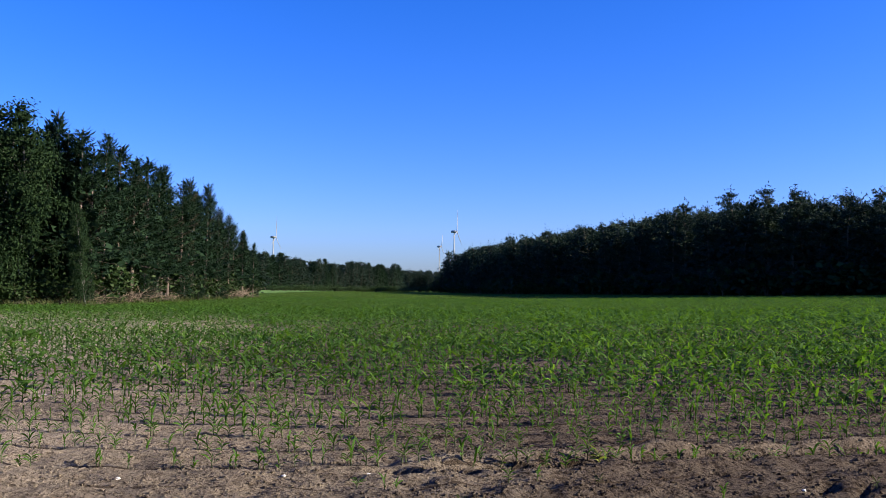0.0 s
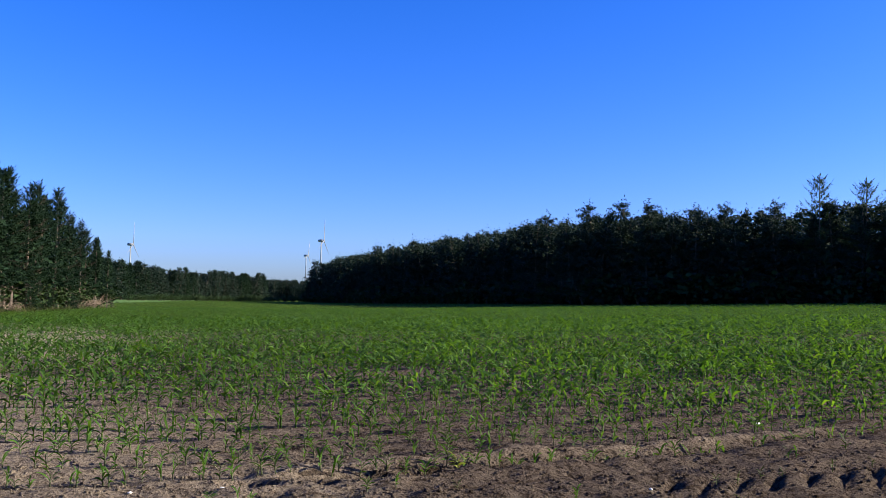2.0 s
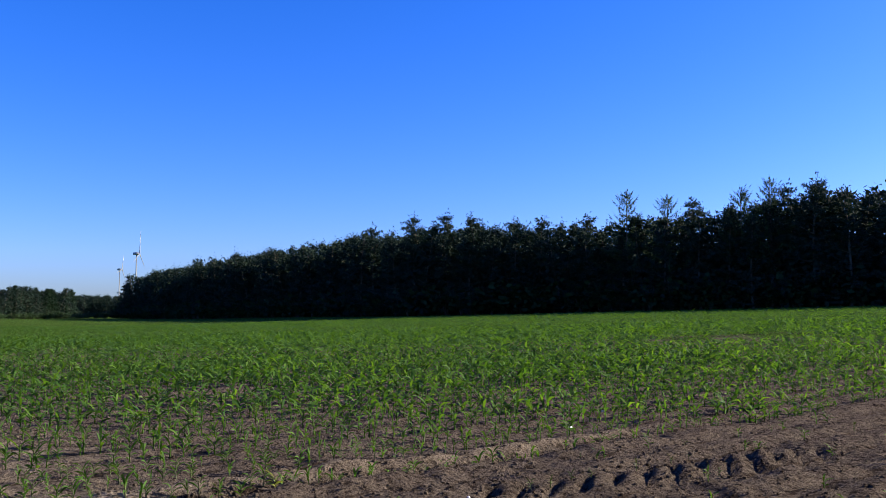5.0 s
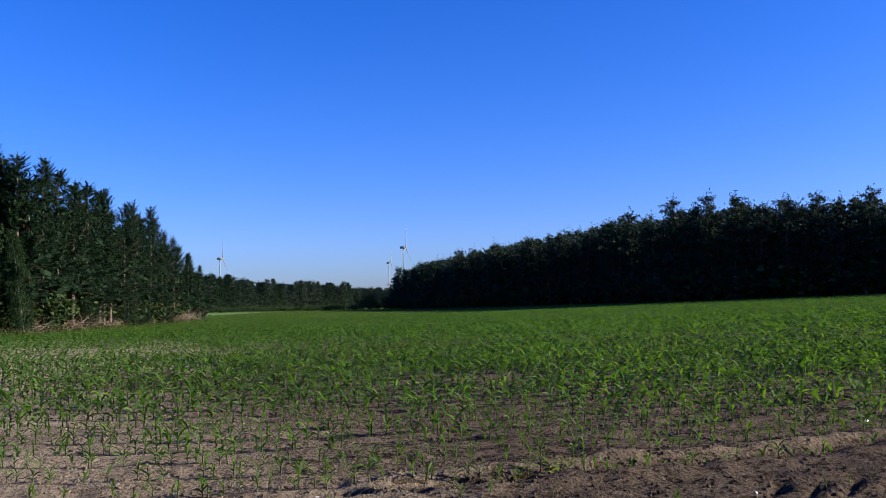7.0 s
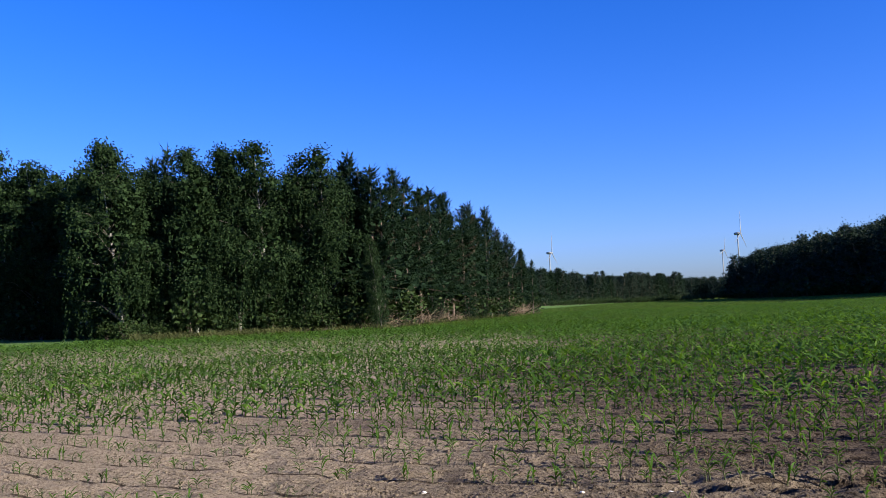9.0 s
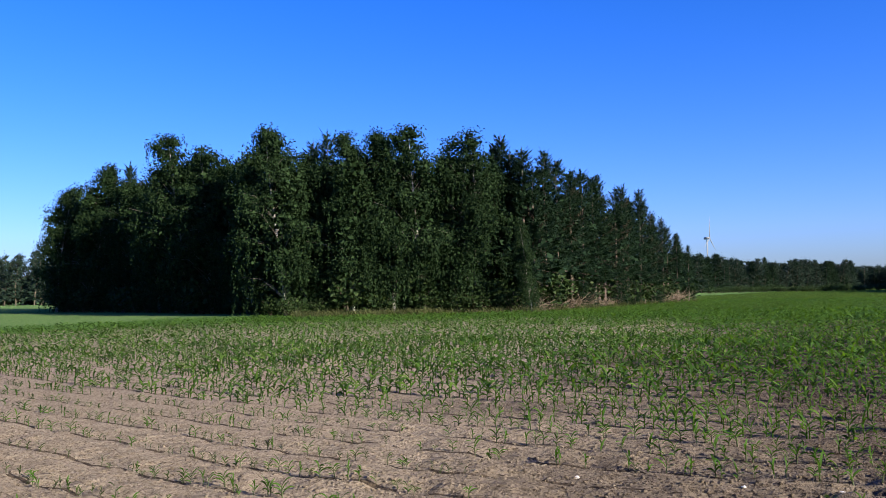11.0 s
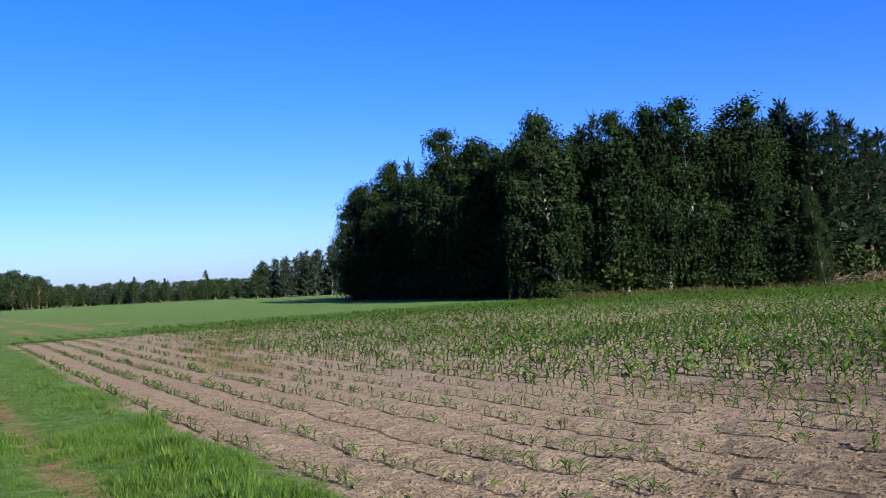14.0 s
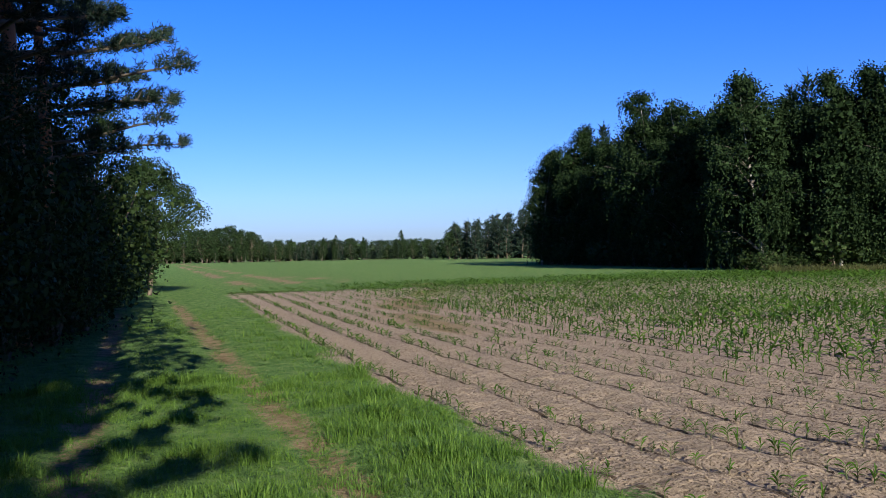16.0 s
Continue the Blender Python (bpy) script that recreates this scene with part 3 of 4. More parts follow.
def place(name, meshes, x, y, size, label, category, group, turn=None, wide=1.0, lean=(0, 0)):
    """One plant: an empty at its foot that carries its parts."""
    ob = new(name)
    ob.empty_display_size = 0.2
    turn = rng.random() * 360 if turn is None else turn
    ob.matrix_world = pose(x, y, ground_z(x, y), lean[0], lean[1], turn) @ Matrix.Diagonal((size * wide, size * wide, size, 1))
    for kind, me in meshes.items():
        piece = part(kind, me, ob)
        if kind == "limb":
            tagged(piece, kind="stuff")
    return tagged(ob, label, category, group)


def at(azimuth, dist):
    """Plan place from an azimuth (degrees to the left of +y) and a distance from the origin."""
    return -dist * math.sin(radians(azimuth)), dist * math.cos(radians(azimuth))


def height_for(el, dist, x, y):
    return max(1.0, 1.6 + dist * math.tan(radians(el)) - ground_z(x, y))


SPRUCES = [spruce_meshes(10 + k, 1.15, 0.09 * (k % 3), 0.95, None, 0.0, 1.6 + 0.5 * (k % 3)) for k in range(5)]
YOUNG_SPRUCES = [spruce_meshes(16 + k, 0.7, 0.0, 1.2, None, 0.0, 0.2) for k in range(2)]
FAR_SPRUCES = [spruce_meshes(20 + k, 0.28) for k in range(4)]
BIRCHES = [birch_meshes(30 + k, 1.0, (0.13, 0.1, 0.18, 0.12, 0.15)[k]) for k in range(5)]
PINES = [pine_meshes(40 + k, 2.0, 0.24, 1.5, None, None, 0.8, 9, 24, 0.42, 0) for k in range(2)]
SHADE_PINES = [pine_meshes(43 + k, 0.6, 0.22, 1.0, None, None, 1.8) for k in range(2)]
SHELF_PINES = [shelf_pine_meshes(140 + k, 2.7 + 0.2 * k, 2.4) for k in range(3)]
HIGH_PINE = shelf_pine_meshes(144, 2.9, 4.2)
LIT_PINE = shelf_pine_meshes(146, 2.1, 4.2, ((2.9, 96, 2.55), (3.15, 70, 2.1), (3.6, 85, 1.85), (4.1, 104, 2.05), (4.5, 78, 2.0)))
ROUND_OAK = oak_meshes(48, 7.0, 4.4, 3.7, None, 10.0, 0, 1.7)
HIGH_OAKS = [oak_meshes(46 + 5 * k, 1.0, 2.2, 3.0, None, 10.0, 50) for k in range(2)]
DENSE_OAKS = [oak_meshes(52 + k, 10.0, 1.0, 3.0, None, 10.0, 0, 0.9) for k in range(2)]
TALL_OAK = oak_meshes(58, 1.5, 4.6, 3.2, None, 10.0, 50)
LEAFY_OAK = oak_meshes(49, 8.0, 1.2, 3.1, None, 10.0, 0, 1.2)
DARK_PINES = [pine_meshes(50 + k, 1.0, 0.03, 1.2, None, M_OAKBARK, 0.8, 8, 17, 1.0, 14) for k in range(6)]
FAR_PINES = [pine_meshes(60 + k, 0.55, 0.1, 1.2, None, M_OAKBARK, 1.0, 8, 13, 0.95, 16) for k in range(4)]
SOLID_PINES = [pine_meshes(65 + k, 0.3, 0.04, 1.3, None, M_OAKBARK, 1.3, 4, 10, 1.0, 18) for k in range(3)]
LARCHES = [spruce_meshes(70 + k, 0.9, 0.0, 1.75, M_LARCH, 0.5, 3.0) for k in range(2)]
OAKS = [oak_meshes(80 + k, 1.0) for k in range(4)]
NEAR_OAKS = [oak_meshes(85 + k, 6.0, core=0, leaf=1.1) for k in range(2)]
DEEP_SPRUCES = [spruce_meshes(24 + k, 0.28) for k in range(3)]
DEEP_OAKS = [oak_meshes(94 + k, 0.13) for k in range(3)]
FAR_OAKS = [oak_meshes(90 + k, 0.42) for k in range(4)]
SHRUBS = [shrub_meshes(100 + k) for k in range(4)]
NEAR_SHRUBS = [shrub_meshes(105 + k, 6.0) for k in range(3)]
FINE_SHRUBS = [shrub_meshes(107 + k, 11.0) for k in range(2)]
FAR_SHRUBS = [shrub_meshes(110 + k, 0.28) for k in range(3)]
REEDS = [shrub_meshes(120 + k, 0.8, M_REED) for k in range(3)]


def raw(me):
    v, f = np.empty(len(me.vertices) * 3), np.empty(len(me.loops), dtype=np.int32)
    me.vertices.foreach_get("co", v)
    me.loops.foreach_get("vertex_index", f)
    return v.reshape(-1, 3), f.reshape(-1, 4)


def thicket(name, kinds, rows, label):
    """The uncounted depth of a wood: many trees in one object for trunks and one for crowns. rows: x, y, size, wide."""
    rows = np.array(rows)
    pick, turn = rng.integers(0, len(kinds), len(rows)), rng.random(len(rows)) * 6.28
    pos = np.column_stack([rows[:, :2], lift(rows[:, 0], rows[:, 1])])
    for piece in kinds[0]:
        if piece in ("dry_needles", "stem", "limb"):
            continue
        bag = Bag()
        for k, kind in enumerate(kinds):
            v, f = raw(kind[piece])
            for q in np.flatnonzero(pick == k):
                c, s2 = math.cos(turn[q]), math.sin(turn[q])
                turned = np.column_stack([(v[:, 0] * c - v[:, 1] * s2) * rows[q, 3], (v[:, 0] * s2 + v[:, 1] * c) * rows[q, 3], v[:, 2]])
                bag.add(turned * rows[q, 2] + pos[q], f)
        tagged(new(name, bag.mesh(name, kinds[0][piece].materials[0], piece == "trunk")), label, "forest", kind="stuff")


# the mixed copse: foot line and skyline by azimuth
COPSE_AZ = [12.0, 17.0, 22.5, 30.0, 38.0, 44.0, 50.0, 54.0]
COPSE_D = [112, 85, 67, 66, 63, 80, 101, 112]
SKY_AZ = [12.3, 14.0, 16.0, 18.2, 21.6, 24.5, 27.7, 31.5, 36.3, 41.2, 44.8, 48.3, 51.0, 52.5, 53.5]
SKY_EL = [2.4, 4.7, 6.4, 7.3, 9.0, 9.7, 10.0, 10.6, 10.4, 10.2, 9.7, 8.0, 7.8, 6.8, 4.5]


def copse_tree(kind, a, el, back=2.5, **more):
    d = float(np.interp(a, COPSE_AZ, COPSE_D)) + back
    x, y = at(a, d)
    h = height_for(el, d, x, y) * (1.0 if kind == "spruce" else 1.06)
    if kind == "spruce":
        place("spruce_tree", random.choice(SPRUCES), x, y, h / 10, "tall dark green spruce at the edge of the copse", "tree", "trees of the copse", **more)
    else:
        place("birch_tree", random.choice(BIRCHES), x, y, h / 10, "weeping birch with pale trunk and hanging foliage", "tree", "trees of the copse", **more)


for a, el in ((52.7, 6.5), (50.7, 8.05), (46.8, 8.1), (45.0, 9.75), (43.5, 9.45), (41.0, 10.35), (38.9, 10.55), (34.5, 10.45), (31.8, 10.7), (29.8, 10.45), (27.9, 10.35), (26.4, 8.95)):
    copse_tree("birch", a, el, 1.5, wide=1.2)
for a, el in ((48.5, 8.25), (37.0, 10.0), (36.1, 10.7), (24.5, 10.35), (23.3, 8.7), (21.6, 9.25), (19.9, 7.95), (18.2, 7.45), (16.6, 6.7), (15.5, 6.5), (14.1, 4.6), (13.2, 3.55), (12.5, 2.75)):
    copse_tree("spruce", a, el, 3.5 if a < 30 else 7)
for k in range(16):        # the close row of spruces at the sunny end
    a = 12.7 + 12.5 * (k + 0.3 + 0.4 * random.random()) / 16
    copse_tree("spruce", a, float(np.interp(a, SKY_AZ, SKY_EL)) * random.uniform(0.86, 1.0), random.uniform(1.5, 4.0), wide=1.3)
for k in range(34):        # the rest of the front
    a = 12.8 + 39.5 * (k + 0.5 + 0.5 * random.random()) / 34.5
    if a < 26:
        continue
    el = float(np.interp(a, SKY_AZ, SKY_EL)) * random.uniform(0.84, 0.96)
    copse_tree("birch" if a > 28 and random.random() < 0.85 else "spruce", a, el, random.uniform(2.0, 6.5), wide=1.2)
inner = []
for k in range(44):        # inside the copse
    a = 12.8 + 39.5 * (k + random.random()) / 44
    d = float(np.interp(a, COPSE_AZ, COPSE_D)) + random.choice((8, 12, 17, 23, 30)) + 3 * random.random()
    x, y = at(a, d)
    inner.append((x, y, height_for(float(np.interp(a, SKY_AZ, SKY_EL)) * random.uniform(0.7, 0.9), d, x, y) / 10, 1.4))
thicket("copse_depth", DEEP_SPRUCES, inner, "dark inner trees of the copse")
low = []
for k in range(90):
    a = 12.8 + 40 * (k + random.random()) / 90
    d = float(np.interp(a, COPSE_AZ, COPSE_D)) + random.uniform(6 if a < 30 else 4, 14)
    low.append((*at(a, d), random.uniform(1.5, 3.4), 1.4))
thicket("copse_undergrowth", SHRUBS[:2], low, "dark undergrowth inside the copse")
for a, back, h in ((20.8, 0.8, 2.6), (19.2, 1.0, 3.6), (18.6, 1.5, 2.8), (22.9, 0.6, 3.8), (23.3, 1.2, 2.6), (16.8, 1.0, 4.4), (15.9, 1.2, 3.2), (14.6, 0.8, 3.8), (25.6, 1.0, 2.4)):
    x, y = at(a, float(np.interp(a, COPSE_AZ, COPSE_D)) + back)
    place("spruce_tree", YOUNG_SPRUCES[int(10 * h) % 2], x, y, h / 10, "small young spruce leafy to the ground", "tree", "trees of the copse", wide=1.3)
for k in range(54):        # undergrowth along the foot
    a = 12.8 + 40.0 * ((k + random.random()) / 54) ** 0.75
    d = float(np.interp(a, COPSE_AZ, COPSE_D)) + (random.uniform(-0.8, 2.5) if a > 38 else random.uniform(1.2, 7.0))
    x, y = at(a, d)
    place("bush", random.choice(SHRUBS), x, y, random.uniform(1.0, 1.7) if 35 < a < 43 else random.uniform(1.6, 3.8), "dark leafy undergrowth bush below the trees", "bush", "undergrowth of the copse", wide=1.2)
for k in range(7):
    a = 24 + 6 * (k + random.random()) / 7
    x, y = at(a, float(np.interp(a, COPSE_AZ, COPSE_D)) + random.uniform(0.0, 1.8))
    place("bush", random.choice(SHRUBS), x, y, random.uniform(0.9, 2.3), "low dark green bush at the foot of the birches", "bush", "undergrowth of the copse", wide=1.5)
x, y = at(22.6, 65.5)
place("birch_tree", BIRCHES[1], x, y, 0.75, "slender birch with a leaning white trunk", "tree", "trees of the copse", 10, 0.6, (3, -8))

# the pine wood on the rise: foot line in plan, skyline by azimuth
WOOD_X = [-2.0, 20.0, 37.0, 47.0, 71.0, 90.0, 114.0, 140.0, 170.0]
WOOD_Y = [325.0, 234.0, 186.0, 143.0, 109.0, 86.0, 60.0, 30.0, -5.0]
WSKY_AZ = [-75.0, -45.0, -41.5, -38.2, -34.0, -28.7, -25.0, -22.0, -17.5, -14.0, -11.0, -7.7, -5.2, -2.3, -0.6, 0.5]
WSKY_EL = [9.0, 7.8, 7.5, 6.7, 6.6, 5.95, 6.1, 6.05, 5.7, 5.25, 4.6, 4.05, 3.55, 2.9, 2.5, 2.0]
steps = np.hypot(np.diff(WOOD_X), np.diff(WOOD_Y))
along = np.concatenate([[0], np.cumsum(steps)])


def wood_place(s, back):
    x, y = float(np.interp(s, along, WOOD_X)), float(np.interp(s, along, WOOD_Y))
    x2, y2 = float(np.interp(s + 3, along, WOOD_X)), float(np.interp(s + 3, along, WOOD_Y))
    t = unit(np.array([x2 - x, y2 - y]))
    return x - t[1] * back, y + t[0] * back


def wood_tree(s, back, share, kind=None, el=None):
    x, y = wood_place(s, back)
    d, a = math.hypot(x, y), math.degrees(math.atan2(-x, y))
    el = float(np.interp(a, WSKY_AZ, WSKY_EL)) * share if el is None else el
    h = 1.04 * height_for(el, d, x, y)
    far = d > 185
    if kind == "larch":
        place("larch_tree", random.choice(LARCHES), x, y, h / 10, "airy larch standing above the pine wood", "tree", "trees of the pine wood")
    else:
        place("pine_tree", random.choice(FAR_PINES if far else DARK_PINES), x, y, h / 10, "dark pine in the dense shaded wood", "tree", "trees of the pine wood", wide=1.3)


depth, solid = [], []
for back, gap, lo, hi in ((1.5, 4.2, 0.84, 1.02), (5, 3.4, 0.88, 1.03), (10, 3.4, 0.92, 1.03), (15, 3.6, 0.5, 0.75), (19, 3.2, 0.92, 1.0), (25, 3.6, 0.9, 0.98)):
    s = random.random() * gap
    while s < along[-1]:
        b2, share = back + random.uniform(-1, 1), random.uniform(lo, hi)
        if back < 4:
            wood_tree(s, b2, share)
        else:
            x, y = wood_place(s, b2)
            d, a = math.hypot(x, y), math.degrees(math.atan2(-x, y))
            (solid if back > 12 else depth).append((x, y, height_for(float(np.interp(a, WSKY_AZ, WSKY_EL)) * share, d, x, y) / 10, 1.35))
        s += gap * random.uniform(0.75, 1.25) * (1.0 if s > 90 else 1.3)
thicket("wood_heart", SOLID_PINES, solid, "closed dark heart of the pine wood")
thicket("wood_depth", FAR_PINES, depth, "dark inner trees of the pine wood")
for a, el, kind in ((-5.2, 3.65, None), (-7.7, 4.1, None), (-15.5, 5.75, None), (-18.8, 6.4, None), (-20.8, 6.6, None), (-23.1, 6.4, None), (-24.6, 6.3, None), (-26.9, 6.3, None), (-30.0, 6.45, None), (-32.7, 7.7, "larch"), (-35.2, 7.35, "larch"),
                    (-36.9, 7.2, None), (-39.7, 7.65, "larch"), (-41.4, 8.15, "larch"), (-42.8, 7.85, None), (-44.3, 8.1, None)):
    s = min(np.arange(0, along[-1], 0.5), key=lambda q: abs(math.degrees(math.atan2(-wood_place(q, 3)[0], wood_place(q, 3)[1])) - a))
    wood_tree(s, 3, 1.0, kind, el)
low = []
s = 0.0
while s < along[-1]:
    x, y = wood_place(s, random.uniform(0.5, 3))
    place("bush", random.choice(FAR_SHRUBS), x, y, random.uniform(2.5, 5.0), "dark undergrowth bush at the foot of the pine wood", "bush", "undergrowth of the pine wood", wide=1.1)
    for back in (3, 8, 14, 19):
        x, y = wood_place(s + 2.8 * random.random(), back + random.uniform(-2, 2))
        low.append((x, y, random.uniform(2.5, 4.5) + 0.12 * back, 1.6))
    s += 2.8
thicket("wood_undergrowth", FAR_SHRUBS, low, "dark undergrowth inside the pine wood")

# the far wood between the two, and what lies beyond it
for k in range(40):
    u = (k + random.random()) / 40
    for back, share in ((0, 1.0), (9, 0.97)):
        a, d = 13.8 - 10.8 * u, 285 + 140 * u + back
        x, y = at(a, d)
        el = float(np.interp(a, [3, 5.5, 7.7, 9.9, 12.3, 14], [1.55, 1.65, 1.7, 1.95, 2.35, 2.6])) * share * random.uniform(0.84, 1.1)
        place("spruce_tree", random.choice(FAR_SPRUCES + FAR_PINES), x, y, height_for(el, d, x, y) / 10, "distant conifer in a closed forest edge", "tree", "trees of the far wood", wide=1.5)
back_row = []
for k in range(70):
    u = (k + random.random()) / 70
    a, d = 14.2 - 11.4 * u, 300 + 140 * u + 6 * random.random()
    x, y = at(a, d)
    el = float(np.interp(a, [3, 5.5, 7.7, 9.9, 12.3, 14], [1.55, 1.65, 1.7, 1.95, 2.35, 2.6])) * random.uniform(0.86, 0.98)
    back_row.append((x, y, height_for(el, d, x, y) / 10, 1.6))
for k in range(60):
    a = 4.2 - 7.0 * (k + random.random()) / 60
    x, y = at(a, 655 + 25 * random.random())
    back_row.append((x, y, height_for(1.2 * random.uniform(0.86, 1.02), 665, x, y) / 10, 1.9))
thicket("far_wood_depth", SOLID_PINES, back_row, "closed dark depth of the far wood")
for k in range(30):
    a = 3.6 - 6 * (k + random.random()) / 30
    x, y = at(a, 640 + 30 * random.random())
    place("spruce_tree", random.choice(FAR_PINES), x, y, height_for(1.25 * random.uniform(0.9, 1.05), 650, x, y) / 10, "distant conifer on the skyline", "tree", "trees on the skyline", wide=1.6)
for k in range(46):
    a = 11.5 - 12.0 * (k + random.random()) / 46
    d = 262 + 60 * (11.5 - a) / 12 + 4 * random.random()
    x, y = at(a, d)
    place("bush", random.choice(REEDS), x, y, random.uniform(1.3, 2.4), "light green shrub in the strip before the far wood", "bush", "shrubs before the far wood", wide=1.6)

# the end of the meadow
for k in range(64):
    a = 79 - 22 * (k + random.random()) / 64
    d = 300 + 12 * random.random() - 55 * max(0, (62 - a) / 5)
    x, y = at(a, d)
    el = float(np.interp(a, [57, 60.8, 63.4, 66.4, 70.5, 71.9, 73.3, 75.3, 76.5, 79], [1.0, 0.95, 1.1, 1.2, 1.0, 1.6, 2.2, 1.8, 1.3, 1.15])) * random.uniform(0.85, 1.06)
    oak = a > 71.5 or random.random() < 0.3
    place("oak_tree" if oak else "pine_tree", random.choice(FAR_OAKS if oak else FAR_PINES), x, y, height_for(el, d, x, y) / 10, "rounded broadleaf tree at the end of the field" if oak else "slim pine with a bare trunk at the end of the field", "tree", "trees at the end of the meadow", wide=1.35)
for a, d, h in ((72.7, 292, 4.5), (72.2, 292, 4.2), (74.1, 290, 3.8), (61.9, 280, 6.0), (64.5, 296, 5.0), (66.4, 296, 5.5), (67.2, 296, 5.0)):
    x, y = at(a, d)
    place("birch_tree", BIRCHES[int(a) % 5], x, y, h / 6, "young birch with a bright white trunk", "tree", "trees at the end of the meadow", wide=0.7)
behind = []
for k in range(56):
    a = 80 - 26 * (k + random.random()) / 56
    x, y = at(a, 335 + 25 * random.random())
    behind.append((x, y, height_for(1.0 * random.uniform(0.9, 1.12), 345, x, y) / 10, 1.6))
low = []
for k in range(90):
    a = 80 - 27 * (k + random.random()) / 90
    x, y = at(a, (312 if a > 59 else 262) + 10 * random.random())
    low.append((x, y, random.uniform(3.0, 6.0), 1.6))
thicket("meadow_undergrowth", FAR_SHRUBS, low, "dark undergrowth below the trees at the end of the field")
thicket("meadow_belt_depth", DEEP_OAKS, behind, "broadleaf trees in the belt behind the field")
for k in range(40):
    a = 59 - 8.5 * (k + random.random()) / 40
    d = 240 + 25 * random.random()
    x, y = at(a, d)
    el = float(np.interp(a, [50, 53.4, 54.7, 56.6, 58.0, 59], [3.4, 3.15, 2.9, 2.5, 2.2, 1.4])) * random.uniform(0.85, 1.04)
    oak = a > 58.2
    place("oak_tree" if oak else "pine_tree", random.choice(FAR_OAKS if oak else FAR_PINES), x, y, height_for(el, d, x, y) / 10, "broadleaf tree at the corner of the mid wood" if oak else "pine in the wood beyond the copse", "tree", "trees of the mid wood", wide=1.25)

# the belt of trees beside the farm track
def belt_y(x):
    return -0.6 + 0.222 * (-x - 7) - (0.6 if x > 0 else 0.0)


# trees from x = -7 on are unseen, placed to shade the track
BELT = [(-60, -1.2, "oak", 5.2), (-53, -1.2, "oak", 5.2), (-47, -1.4, "oak", 5.6), (-40, 1.5, "round oak", 5.8), (-36, -1.6, "oak", 6.0), (-31, -1.6, "oak", 6.2), (-25.5, 0.3, "leafy oak", 5.9), (-23.5, -2.4, "pine", 13.0),
        (-20, -0.3, "lit pine", 13.0), (-17.2, -0.8, "shelf pine", 13.0), (-22.2, -1.6, "dense oak", 8.5), (-17.8, -1.9, "dense oak", 7.0), (-18.3, -0.6, "lit pine", 15.5), (-13.2, -1.5, "dense oak", 7.5), (-8.6, -2.0, "dense oak", 11.0), (-7, -0.9, "tall oak", 12.0), (-1.5, -0.6, "tall oak", 12.5), (-15.2, -1.4, "high pine", 13.0), (-17.5, -3.0, "pine", 13.0), (-10, -0.8, "high pine", 13.5), (-5, 0.05, "high pine", 13.0), (0, 0.35, "shelf pine", 13.5), (3, 0.9, "shelf pine", 12.5), (8, 1.0, "shelf pine", 13.0), (5.5, 1.15, "shelf pine", 13.0),
        (11, 1.15, "shelf pine", 13.5), (17, 1.2, "shelf pine", 13.0), (23, 1.2, "shelf pine", 13.0), (-3, -1.6, "high oak", 12.5), (2.5, -0.5, "high oak", 12.5), (8.5, -0.4, "high oak", 12.5), (14, -0.4, "high oak", 12), (20, -0.4, "high oak", 12), (26, -0.6, "high oak", 12), (30, -0.2, "pine", 13), (35, -0.3, "oak", 12), (40, 0.0, "oak", 13)]
for x, off, kind, h in BELT:
    y = belt_y(x) + off
    if kind == "round oak":
        place("oak_tree", ROUND_OAK, x, y, h / 10, "small oak with a round leafy head above the track", "tree", "trees beside the track", 40)
    elif kind == "leafy oak":
        place("oak_tree", LEAFY_OAK, x, y, h / 10, "young broadleaf tree leafy almost to the ground", "tree", "trees beside the track", 10)
    elif kind == "oak":
        place("oak_tree", random.choice(NEAR_OAKS if -40 < x < -8 else OAKS), x, y, h / 10, "leafy oak beside the farm track", "tree", "trees beside the track", wide=1.15)
    elif kind == "dense oak":
        place("oak_tree", DENSE_OAKS[int(x) % 2], x, y, h / 10, "dense shaded oak with leaves down to the bushes", "tree", "trees beside the track", 53 * x)
    elif kind == "tall oak":
        place("oak_tree", TALL_OAK, x, y, h / 10, "tall oak out of view, its high crown shading the track", "tree", "trees beside the track", 53 * x)
    elif kind == "high oak":
        place("oak_tree", HIGH_OAKS[int(x) % 2], x, y, h / 10, "tall oak out of view, shading the track with a deep dense crown", "tree", "trees beside the track", 53 * x)
    elif kind == "lit pine":
        place("pine_tree", LIT_PINE, x, y, h / 10, "pine with long level limbs reaching over the track", "tree", "trees beside the track", 8 * (x + 20))
    elif kind in ("shelf pine", "high pine"):
        place("pine_tree", HIGH_PINE if kind == "high pine" else SHELF_PINES[int(x) % 3], x, y, h / 10, "pine with spreading shelves of needles beside the track", "tree", "trees beside the track", 53 * x)
    else:
        place("pine_tree", random.choice(PINES if x < 0 else SHADE_PINES), x, y, h / 10, "pine with a reddish trunk beside the farm track", "tree", "trees beside the track", wide=1.1)
for k in range(20):
    x = -64 + 58 * (k + random.random()) / 20
    y = belt_y(x) - random.uniform(3, 9)
    place("oak_tree", random.choice(NEAR_OAKS if x > -20 else OAKS), x, y, random.uniform(0.75, 1.05), "shaded tree in the depth of the belt", "tree", "trees beside the track", wide=1.3)
